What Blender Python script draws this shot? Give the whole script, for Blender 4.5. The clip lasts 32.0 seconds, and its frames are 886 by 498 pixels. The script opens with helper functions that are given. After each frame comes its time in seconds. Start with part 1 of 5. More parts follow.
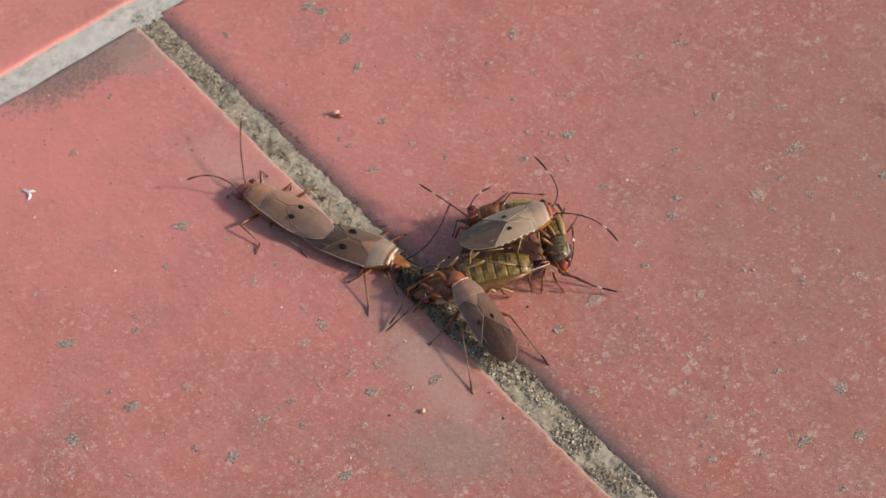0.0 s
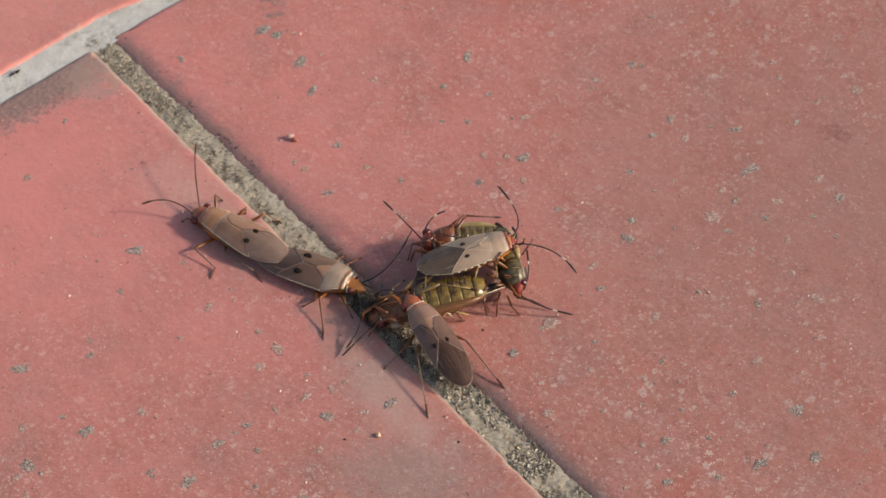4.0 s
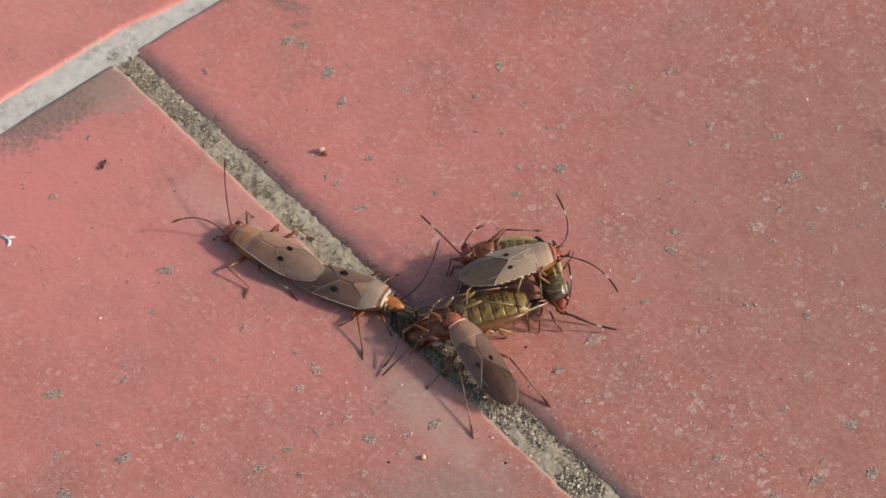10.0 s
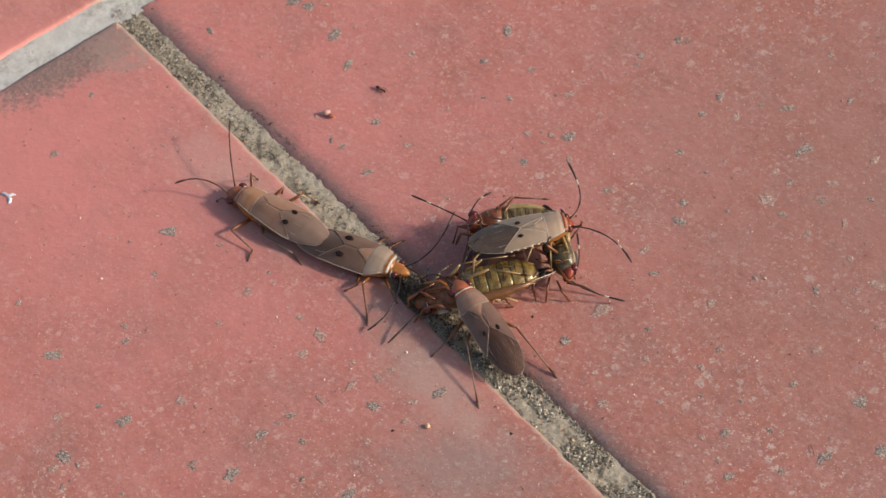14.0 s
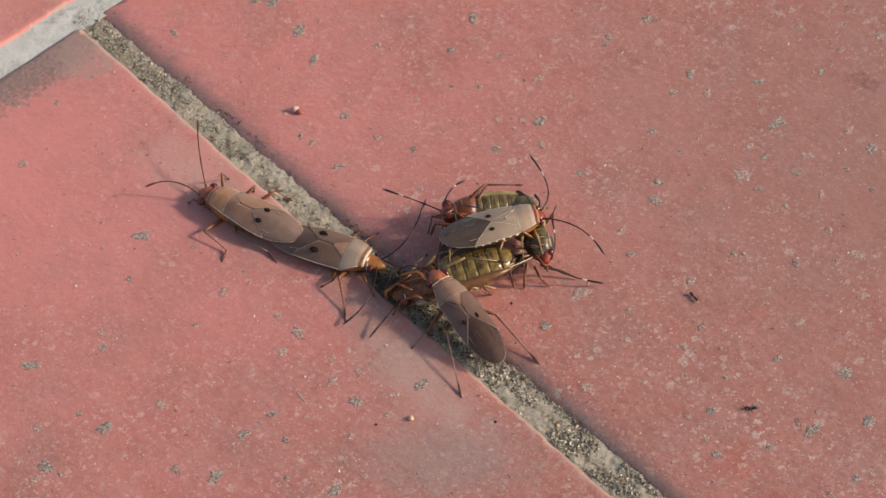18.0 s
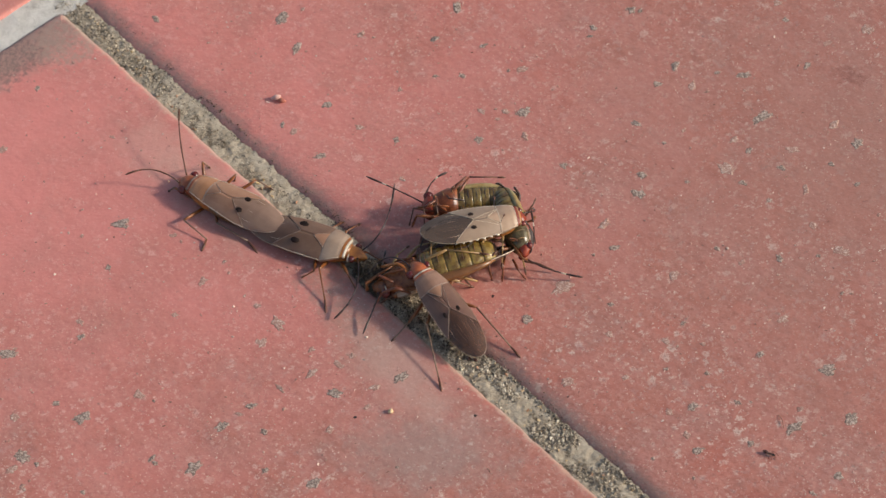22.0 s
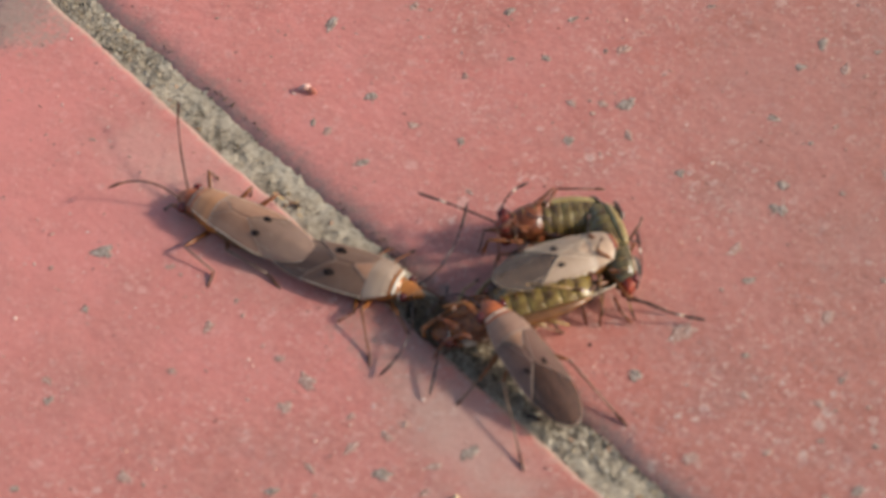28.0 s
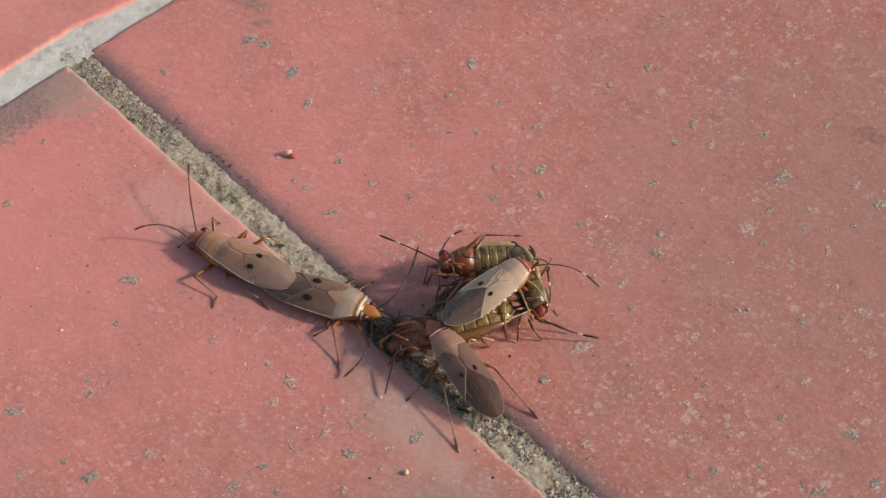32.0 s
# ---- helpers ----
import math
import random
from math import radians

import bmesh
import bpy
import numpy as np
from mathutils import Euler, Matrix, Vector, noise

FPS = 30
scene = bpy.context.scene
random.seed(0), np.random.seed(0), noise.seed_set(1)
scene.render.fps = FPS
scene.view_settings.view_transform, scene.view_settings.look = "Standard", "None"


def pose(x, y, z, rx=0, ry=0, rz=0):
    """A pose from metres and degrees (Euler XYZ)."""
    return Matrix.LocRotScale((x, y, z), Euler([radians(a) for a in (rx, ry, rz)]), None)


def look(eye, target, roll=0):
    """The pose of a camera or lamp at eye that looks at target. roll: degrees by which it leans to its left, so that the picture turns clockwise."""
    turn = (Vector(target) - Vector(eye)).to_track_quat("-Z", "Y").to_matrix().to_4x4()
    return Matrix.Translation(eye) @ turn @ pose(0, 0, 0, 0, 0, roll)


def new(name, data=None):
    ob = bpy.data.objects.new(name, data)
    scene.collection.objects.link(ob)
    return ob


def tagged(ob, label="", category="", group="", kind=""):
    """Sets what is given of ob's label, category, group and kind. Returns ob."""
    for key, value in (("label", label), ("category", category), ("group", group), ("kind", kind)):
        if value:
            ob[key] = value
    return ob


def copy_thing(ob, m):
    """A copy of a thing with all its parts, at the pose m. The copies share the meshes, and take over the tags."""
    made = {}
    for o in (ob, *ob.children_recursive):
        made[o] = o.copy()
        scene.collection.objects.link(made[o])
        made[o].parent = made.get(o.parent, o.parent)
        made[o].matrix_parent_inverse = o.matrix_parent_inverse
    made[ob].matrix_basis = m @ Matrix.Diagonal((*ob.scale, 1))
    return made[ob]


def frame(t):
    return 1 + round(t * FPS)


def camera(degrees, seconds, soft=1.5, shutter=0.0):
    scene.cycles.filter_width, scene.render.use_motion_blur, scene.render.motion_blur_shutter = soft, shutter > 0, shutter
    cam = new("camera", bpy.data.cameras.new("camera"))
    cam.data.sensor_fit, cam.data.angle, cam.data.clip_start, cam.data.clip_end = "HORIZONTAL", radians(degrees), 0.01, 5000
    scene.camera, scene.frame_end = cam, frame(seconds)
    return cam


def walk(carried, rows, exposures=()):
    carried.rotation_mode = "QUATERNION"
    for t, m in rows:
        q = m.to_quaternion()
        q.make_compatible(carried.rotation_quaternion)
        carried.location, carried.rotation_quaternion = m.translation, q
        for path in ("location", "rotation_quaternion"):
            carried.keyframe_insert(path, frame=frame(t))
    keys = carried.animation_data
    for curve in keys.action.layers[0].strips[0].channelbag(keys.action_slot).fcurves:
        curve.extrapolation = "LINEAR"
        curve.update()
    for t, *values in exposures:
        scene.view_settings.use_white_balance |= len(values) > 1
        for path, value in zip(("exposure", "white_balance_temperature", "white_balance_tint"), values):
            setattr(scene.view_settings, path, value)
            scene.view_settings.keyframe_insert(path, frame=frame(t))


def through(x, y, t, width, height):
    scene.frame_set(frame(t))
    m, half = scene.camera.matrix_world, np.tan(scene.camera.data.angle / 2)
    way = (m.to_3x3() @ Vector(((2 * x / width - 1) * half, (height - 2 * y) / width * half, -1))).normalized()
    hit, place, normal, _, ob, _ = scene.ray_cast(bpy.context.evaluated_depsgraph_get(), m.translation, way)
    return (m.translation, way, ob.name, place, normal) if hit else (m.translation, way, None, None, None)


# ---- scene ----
cam = camera(12.0, 32.0, soft=1.5)
# focused once, on the bugs as they lie at the start; it stays so as the camera comes closer
cam.data.dof.use_dof, cam.data.dof.focus_distance, cam.data.dof.aperture_fstop = True, 0.434, 112.0
PATH = [
    (0, (0.31699, -0.14834, 0.34584), (0.05161, 0.00321, 0.0), -8.33),
    (0.5, (0.31784, -0.14708, 0.34595), (0.05168, 0.00297, 0.0), -9.02),
    (1, (0.31776, -0.14752, 0.34559), (0.05108, 0.00539, 0.0), -8.76),
    (1.5, (0.31591, -0.14935, 0.34643), (0.05043, 0.00686, 0.0), -8.04),
    (2, (0.31657, -0.14684, 0.34625), (0.05091, 0.00861, 0.0), -8.27),
    (2.5, (0.31718, -0.14942, 0.34417), (0.05219, 0.00835, 0.0), -7.88),
    (3, (0.31657, -0.14910, 0.34628), (0.05041, 0.00895, 0.0), -7.38),
    (3.5, (0.31727, -0.14880, 0.34578), (0.05111, 0.00865, 0.0), -7.66),
    (4, (0.31739, -0.14697, 0.34521), (0.05210, 0.00897, 0.0), -8.03),
    (4.5, (0.31682, -0.14766, 0.34675), (0.04997, 0.01053, 0.0), -7.61),
    (6.5, (0.31701, -0.14977, 0.34715), (0.05094, 0.00937, 0.0), -8.36),
    (7, (0.31616, -0.14519, 0.34809), (0.05531, 0.00368, 0.0), -9.38),
    (7.5, (0.31488, -0.14823, 0.34715), (0.05458, 0.00178, 0.0), -8.90),
    (8, (0.31148, -0.14478, 0.34569), (0.05168, 0.00321, 0.0), -9.31),
    (8.5, (0.30643, -0.15066, 0.34433), (0.04920, 0.00471, 0.0), -7.77),
    (9, (0.30435, -0.15136, 0.34143), (0.05193, 0.00151, 0.0), -8.47),
    (9.5, (0.30128, -0.15120, 0.34107), (0.05065, 0.00177, 0.0), -8.28),
    (10, (0.30111, -0.15045, 0.34254), (0.04760, 0.00716, 0.0), -7.89),
    (10.5, (0.29876, -0.15485, 0.34255), (0.05015, 0.00856, 0.0), -6.83),
    (11, (0.29554, -0.15497, 0.34147), (0.05393, 0.00572, 0.0), -5.82),
    (11.5, (0.29529, -0.15212, 0.34190), (0.05130, 0.00594, 0.0), -5.68),
    (12, (0.29447, -0.15245, 0.34241), (0.05008, 0.00423, 0.0), -5.96),
    (12.5, (0.29618, -0.15064, 0.34208), (0.05086, 0.00459, 0.0), -6.06),
    (13, (0.29642, -0.15203, 0.33994), (0.05317, 0.00260, 0.0), -5.80),
    (13.5, (0.29394, -0.15348, 0.34047), (0.05150, 0.00314, 0.0), -5.65),
    (15.5, (0.29370, -0.15098, 0.33776), (0.04785, 0.00519, 0.0), -7.57),
    (16, (0.29300, -0.15337, 0.33670), (0.04938, 0.00518, 0.0), -7.60),
    (16.5, (0.29419, -0.14966, 0.33690), (0.04994, 0.00409, 0.0), -9.29),
    (17, (0.29426, -0.15274, 0.33584), (0.05102, 0.00513, 0.0), -8.74),
    (17.5, (0.29435, -0.15179, 0.33602), (0.05337, 0.00511, 0.0), -9.06),
    (18, (0.29381, -0.15226, 0.33593), (0.05365, 0.00488, 0.0), -8.48),
    (18.5, (0.29182, -0.15284, 0.33624), (0.05443, 0.00466, 0.0), -8.03),
    (19, (0.29143, -0.15179, 0.33682), (0.05388, 0.00561, 0.0), -7.70),
    (19.5, (0.29127, -0.15218, 0.33631), (0.05474, 0.00595, 0.0), -7.75),
    (20, (0.29115, -0.15266, 0.33564), (0.05614, 0.00464, 0.0), -7.74),
    (20.5, (0.29110, -0.15224, 0.33409), (0.05735, 0.00346, 0.0), -7.96),
    (21, (0.29021, -0.15011, 0.33564), (0.05743, 0.00308, 0.0), -8.13),
    (21.5, (0.29031, -0.15100, 0.33430), (0.05592, 0.00436, 0.0), -7.55),
    (22, (0.29130, -0.14979, 0.33506), (0.05587, 0.00555, 0.0), -7.76),
    (22.5, (0.29056, -0.14995, 0.33445), (0.05552, 0.00623, 0.0), -7.75),
    (23, (0.28418, -0.14680, 0.32682), (0.05531, 0.00645, 0.0), -7.55),
    (23.5, (0.27118, -0.13819, 0.31102), (0.05427, 0.00684, 0.0), -7.20),
    (24, (0.25489, -0.13027, 0.29289), (0.05356, 0.00679, 0.0), -6.66),
    (24.5, (0.24265, -0.12205, 0.27319), (0.05314, 0.00564, 0.0), -6.89),
    (25, (0.23211, -0.11695, 0.25811), (0.05192, 0.00478, 0.0), -7.26),
    (25.5, (0.23153, -0.11428, 0.25917), (0.05249, 0.00360, 0.0), -8.06),
    (27.5, (0.23313, -0.11561, 0.25600), (0.04914, 0.00118, 0.0), -8.63),
    (28, (0.23386, -0.11470, 0.25560), (0.04868, 0.00316, 0.0), -8.72),
    (28.5, (0.23376, -0.11698, 0.25377), (0.04971, 0.00275, 0.0), -8.69),
    (29, (0.23160, -0.11532, 0.25465), (0.04779, 0.00502, 0.0), -8.30),
    (29.5, (0.23560, -0.11902, 0.26088), (0.04735, 0.00846, 0.0), -7.33),
    (30, (0.24308, -0.12560, 0.27182), (0.04776, 0.01032, 0.0), -6.57),
    (30.5, (0.25354, -0.13160, 0.28680), (0.04837, 0.01158, 0.0), -6.31),
    (31, (0.26484, -0.13900, 0.30152), (0.04837, 0.01209, 0.0), -6.33),
    (31.5, (0.27462, -0.14732, 0.31590), (0.04954, 0.00927, 0.0), -6.76),
    (32, (0.28292, -0.15429, 0.32839), (0.04867, 0.00946, 0.0), -6.09),
]
walk(cam, [(t, look(eye, target, roll)) for t, eye, target, roll in PATH], [(0, -0.09), (24, -0.07), (25, 0.02), (28, 0.07), (30, 0.02), (32, -0.07)])

# ---- daylight: a clear sky and one low sun ----
SUN_AZIMUTH, SUN_HEIGHT = radians(44), radians(26)
world = bpy.data.worlds.new("world")
scene.world = world
world.use_nodes = True
wn = world.node_tree
sky = wn.nodes.new("ShaderNodeTexSky")
sky.sky_type, sky.sun_disc = "NISHITA", False
sky.ozone_density, sky.dust_density = 0.6, 1.9
sky.sun_elevation, sky.sun_rotation = SUN_HEIGHT, math.pi / 2 - SUN_AZIMUTH
wn.links.new(sky.outputs["Color"], wn.nodes["Background"].inputs["Color"])
wn.nodes["Background"].inputs["Strength"].default_value = 0.155
sun = new("sun", bpy.data.lights.new("sun", "SUN"))
sun.data.energy, sun.data.angle, sun.data.color = 3.55, radians(6.0), (1.0, 0.94, 0.835)
SUN_WAY = Vector((math.cos(SUN_AZIMUTH) * math.cos(SUN_HEIGHT), math.sin(SUN_AZIMUTH) * math.cos(SUN_HEIGHT), math.sin(SUN_HEIGHT)))
sun.matrix_world = look(SUN_WAY, (0, 0, 0))

MM = 0.001  # all the sizes below are in millimetres


# ---- materials ----
class Nodes:
    """A short way to write a node material."""

    def __init__(self, name, rough=0.6, spec=0.4):
        self.mat = bpy.data.materials.new(name)
        self.mat.use_nodes = True
        self.tree = self.mat.node_tree
        self.out = self.tree.nodes["Principled BSDF"]
        self.set(self.out, "Roughness", rough)
        self.set(self.out, "Specular IOR Level", spec)
        self.space = self.add("ShaderNodeTexCoord").outputs["Object"]

    def add(self, kind, **values):
        node = self.tree.nodes.new(kind)
        for key, value in values.items():
            self.set(node, key.replace("_", " "), value)
        return node

    def set(self, node, key, value):
        if isinstance(value, bpy.types.NodeSocket):
            self.tree.links.new(value, node.inputs[key])
        else:
            node.inputs[key].default_value = value

    def place(self):
        return self.add("ShaderNodeNewGeometry").outputs["Position"]

    def noise(self, scale, detail=3.0, rough=0.55, where=None):
        """Noise whose grain is so many millimetres across."""
        node = self.add("ShaderNodeTexNoise", Scale=1 / (scale * MM), Detail=detail, Roughness=rough)
        self.set(node, "Vector", where if where is not None else self.space)
        return node.outputs["Fac"]

    def cells(self, scale, where=None):
        node = self.add("ShaderNodeTexVoronoi", Scale=1 / (scale * MM))
        self.set(node, "Vector", where if where is not None else self.space)
        return node.outputs["Distance"]

    def ramp(self, fac, *stops):
        """Stops of (place, grey or colour)."""
        node = self.add("ShaderNodeValToRGB", Fac=fac)
        marks = node.color_ramp.elements
        while len(marks) < len(stops):
            marks.new(0.5)
        for mark, (at, c) in zip(marks, stops):
            mark.position, mark.color = at, (c, c, c, 1) if isinstance(c, (int, float)) else (*c, 1)
        return node.outputs["Color"]

    def mix(self, fac, a, b, how="MIX"):
        node = self.tree.nodes.new("ShaderNodeMix")
        node.data_type, node.blend_type = "RGBA", how
        for n, value in ((0, fac), (6, a), (7, b)):
            if isinstance(value, bpy.types.NodeSocket):
                self.tree.links.new(value, node.inputs[n])
            else:
                node.inputs[n].default_value = value if n == 0 else (*value, 1)
        return node.outputs[2]

    def sum(self, a, b, how="ADD"):
        node = self.tree.nodes.new("ShaderNodeMath")
        node.operation = how
        for n, value in enumerate((a, b)):
            if isinstance(value, bpy.types.NodeSocket):
                self.tree.links.new(value, node.inputs[n])
            else:
                node.inputs[n].default_value = value
        return node.outputs[0]

    def bump(self, height, far, strength=1.0):
        node = self.add("ShaderNodeBump", Height=height, Distance=far * MM, Strength=strength)
        self.set(self.out, "Normal", node.outputs["Normal"])

    def random(self):
        return self.add("ShaderNodeObjectInfo").outputs["Random"]

    def done(self, colour, rough=None):
        self.set(self.out, "Base Color", colour if isinstance(colour, bpy.types.NodeSocket) else (*colour, 1))
        if rough is not None:
            self.set(self.out, "Roughness", rough)
        return self.mat

    def patch(self, x, y, wide, high, turn, edge=0.5, ragged=0.6, grain=3.0):
        """1 inside a ragged patch round (x, y), 0 outside."""
        rel = self.tree.nodes.new("ShaderNodeMapping")
        rel.vector_type = "TEXTURE"
        self.set(rel, "Vector", self.place())
        self.set(rel, "Location", (x * MM, y * MM, 0))
        self.set(rel, "Rotation", (0, 0, radians(turn)))
        self.set(rel, "Scale", (wide * MM, high * MM, 1))
        length = self.tree.nodes.new("ShaderNodeVectorMath")
        length.operation = "LENGTH"
        self.tree.links.new(rel.outputs[0], length.inputs[0])
        off = self.sum(self.sum(self.noise(grain, 4, 0.65, self.place()), 0.5, "SUBTRACT"), ragged * 2, "MULTIPLY")
        return self.ramp(self.sum(length.outputs["Value"], off), (max(0.0, 1 - edge), 1.0), (1.0, 0.0))


def tile_paint():
    """Worn red clay with a cement film, pale crusts and soot."""
    n = Nodes("red_clay", 0.55, 0.35)
    p = n.place()
    split = n.tree.nodes.new("ShaderNodeSeparateXYZ")
    n.tree.links.new(p, split.inputs[0])
    base = n.ramp(n.noise(24, 4, 0.6, p), (0.3, (0.45, 0.122, 0.082)), (0.5, (0.455, 0.150, 0.106)), (0.72, (0.40, 0.163, 0.116)))
    base = n.mix(n.ramp(n.noise(3.2, 4, 0.6, p), (0.4, 0.0), (0.64, 0.65)), base, (0.51, 0.22, 0.166))
    base = n.mix(n.ramp(n.noise(2.1, 5, 0.7, p), (0.5, 0.0), (0.66, 0.6)), base, (0.34, 0.092, 0.066))
    base = n.mix(n.ramp(n.noise(5.5, 4, 0.65, p), (0.5, 0.0), (0.62, 0.5)), base, (0.56, 0.17, 0.118))
    base = n.mix(n.ramp(n.noise(7.2, 5, 0.7, p), (0.5, 0.0), (0.64, 0.55)), base, (0.36, 0.175, 0.138))
    # fired-in streaks, and a worn cement film in clouds
    along = n.tree.nodes.new("ShaderNodeMapping")
    n.set(along, "Vector", p)
    n.set(along, "Rotation", (0, 0, radians(-38)))
    n.set(along, "Scale", (0.22, 1.0, 1.0))
    base = n.mix(n.ramp(n.noise(2.6, 4, 0.6, along.outputs[0]), (0.5, 0.0), (0.68, 0.42)), base, (0.54, 0.24, 0.19))
    base = n.mix(n.ramp(n.noise(11, 5, 0.68, p), (0.47, 0.0), (0.72, 0.6)), base, (0.44, 0.215, 0.172))
    base = n.mix(n.ramp(n.noise(0.6, 4, 0.7, p), (0.5, 0.0), (0.64, 0.6)), base, (0.33, 0.105, 0.078))
    base = n.mix(n.ramp(n.noise(0.75, 4, 0.75, p), (0.52, 0.0), (0.62, 0.5)), base, (0.56, 0.27, 0.21))
    # pale crusts: broken rings and crumbs of lime, thick in some places and rare in others
    cloud = n.ramp(n.noise(9, 3, 0.6, p), (0.36, 0.25), (0.62, 1.0))
    wobble = n.sum(n.sum(n.noise(0.3, 4, 0.75, p), 0.5, "SUBTRACT"), 0.6, "MULTIPLY")
    for size, inner, outer, some, much in ((0.7, 0.12, 0.26, 0.48, 0.75), (1.1, 0.12, 0.25, 0.48, 0.8), (1.9, 0.1, 0.18, 0.46, 0.9), (3.4, 0.07, 0.12, 0.44, 0.95)):
        d = n.sum(n.cells(size, p), wobble)
        ring = n.ramp(d, (max(0.0, inner - 0.07), 0.2), (inner, 1.0), (outer, 0.9), (outer + 0.04, 0.0))
        broken = n.ramp(n.noise(size * 0.42, 3, 0.6, p), (some, 0.0), (some + 0.08, 1.0))
        base = n.mix(n.sum(n.sum(n.sum(ring, broken, "MULTIPLY"), cloud, "MULTIPLY"), much, "MULTIPLY"), base, (0.64, 0.46, 0.37))
        heart = n.ramp(d, (max(0.01, inner - 0.05), 0.6), (inner, 0.0))
        base = n.mix(n.sum(heart, n.ramp(n.noise(size * 1.7, 1, 0.5, p), (0.5, 0.0), (0.54, 0.95)), "MULTIPLY"), base, (0.24, 0.15, 0.13))
    for size, at, some, much in ((0.42, 0.22, 0.5, 0.8), (0.62, 0.2, 0.47, 0.9), (1.2, 0.15, 0.46, 1.0)):
        specks = n.ramp(n.sum(n.cells(size, p), n.sum(n.noise(0.3, 3, 0.7, p), 0.22, "MULTIPLY")), (at, 1.0), (at + 0.06, 0.0))
        some_of = n.ramp(n.noise(size * 2.2, 2, 0.5, p), (some, 0.0), (some + 0.12, 1.0))
        base = n.mix(n.sum(n.sum(specks, some_of, "MULTIPLY"), much, "MULTIPLY"), base, (0.76, 0.6, 0.49))
    lilac = n.sum(n.ramp(n.noise(1.0, 5, 0.75, p), (0.54, 0.0), (0.62, 0.6)), n.ramp(n.noise(6, 3, 0.6, p), (0.42, 0.0), (0.62, 1.0)), "MULTIPLY")
    base = n.mix(lilac, base, (0.47, 0.30, 0.262))
    soot = n.sum(n.ramp(n.noise(1.4, 6, 0.8, p), (0.60, 0.0), (0.66, 1.0)), n.ramp(n.noise(5, 3, 0.5, p), (0.5, 0.0), (0.62, 0.7)), "MULTIPLY")
    base = n.mix(soot, base, (0.2, 0.13, 0.115))
    for x, y, wide, high, turn, tone, much, grain in (
        # three broad areas: tile hue plus the light's uneven brightness, painted in
        (10.0, -24.0, 85, 58, 50, (0.73, 0.243, 0.208), 0.88, 14.0),
        (-40.0, 0.0, 44, 120, 0, (0.78, 0.31, 0.255), 0.85, 14.0),
        (78.0, 48.0, 48, 40, 50, (0.37, 0.185, 0.140), 0.6, 14.0),
        (75.1, -12.7, 11, 6, 38, (0.36, 0.25, 0.21), 0.6, 2.2),
        (1.8, -12.0, 4.4, 12.5, -4, (0.38, 0.26, 0.205), 0.7, 2.0),
        (2.2, -11.5, 3.6, 11.0, 0, (0.17, 0.12, 0.1), 0.75, 0.9),
        (4.0, -6.0, 5.0, 3.5, 0, (0.40, 0.27, 0.21), 0.8, 1.6),
        (67.2, 52.4, 2.2, 1.4, 20, (0.25, 0.09, 0.07), 0.8, 1.0),
        (6.5, 16.5, 3.6, 0.9, 24, (0.2, 0.15, 0.13), 0.8, 0.7),
        (10.0, 15.6, 1.3, 0.6, 60, (0.22, 0.16, 0.135), 0.75, 0.7),
        (64.0, -7.5, 13.0, 4.6, -4, (0.50, 0.33, 0.26), 0.62, 2.5),
        (34.0, -7.5, 12.0, 5.0, -4, (0.54, 0.31, 0.245), 0.6, 2.5),
        (24.0, -8.0, 7.0, 5.0, 0, (0.58, 0.32, 0.25), 0.5, 2.0),
        # dirt beside the heap, darkened further to stand for the heap's shade
        (51.5, 4.2, 6.5, 4.0, 60, (0.27, 0.12, 0.09), 0.5, 1.6),
        (53.0, -6.0, 6.0, 3.4, 0, (0.36, 0.22, 0.17), 0.6, 1.6),
    ):
        speckle = n.ramp(n.noise(0.55, 5, 0.8, p), (0.42, 0.25), (0.56, 1.0)) if grain < 1.7 else 1.0
        much = n.sum(much, speckle, "MULTIPLY")
        base = n.mix(n.sum(n.patch(x, y, wide, high, turn, 0.95 if wide > 20 else (0.35 if grain < 1.7 else 0.7), 0.7 if grain > 1.7 else 1.3, grain), much, "MULTIPLY"), base, tone)
    base = n.mix(0.05, base, (0.46, 0.35, 0.27))
    # dirt that clings to the sunken tile edges
    y = n.sum(split.outputs["Y"], 1 / MM, "MULTIPLY")
    sunk = n.sum(split.outputs["Z"], -1 / MM, "MULTIPLY")
    sunk = n.sum(sunk, n.sum(n.sum(n.noise(0.9, 4, 0.7, p), 0.5, "SUBTRACT"), 0.3, "MULTIPLY"))
    edge_right = n.sum(n.ramp(n.sum(y, 2.0), (0.0, 0.0), (0.1, 1.0)), n.ramp(n.sum(split.outputs["X"], 1.5 * MM), (0.0, 0.0), (0.001, 1.0)), "MULTIPLY")
    dirty = n.sum(n.ramp(sunk, (0.02, 0.0), (0.2, 0.75)), edge_right, "MULTIPLY")
    dirty = n.sum(dirty, n.ramp(n.noise(0.7, 6, 0.85, p), (0.4, 0.45), (0.56, 1.0)), "MULTIPLY")
    base = n.mix(dirty, base, (0.27, 0.185, 0.15))
    strip = n.sum(n.ramp(n.sum(y, 4.4), (0.0, 0.0), (0.1, 1.0)), n.ramp(n.sum(y, 2.5), (0.0, 1.0), (0.1, 0.0)), "MULTIPLY")
    base = n.mix(n.sum(n.ramp(sunk, (0.0, 0.0), (0.06, 0.55)), strip, "MULTIPLY"), base, (0.46, 0.34, 0.26))
    height = n.sum(n.sum(n.noise(0.8, 4, 0.65, p), 0.8, "MULTIPLY"), n.noise(3.5, 3, 0.5, p))
    n.bump(height, 0.15, 0.75)
    return n.done(base, n.ramp(n.noise(3, 4, 0.6, p), (0.3, 0.4), (0.7, 0.65)))


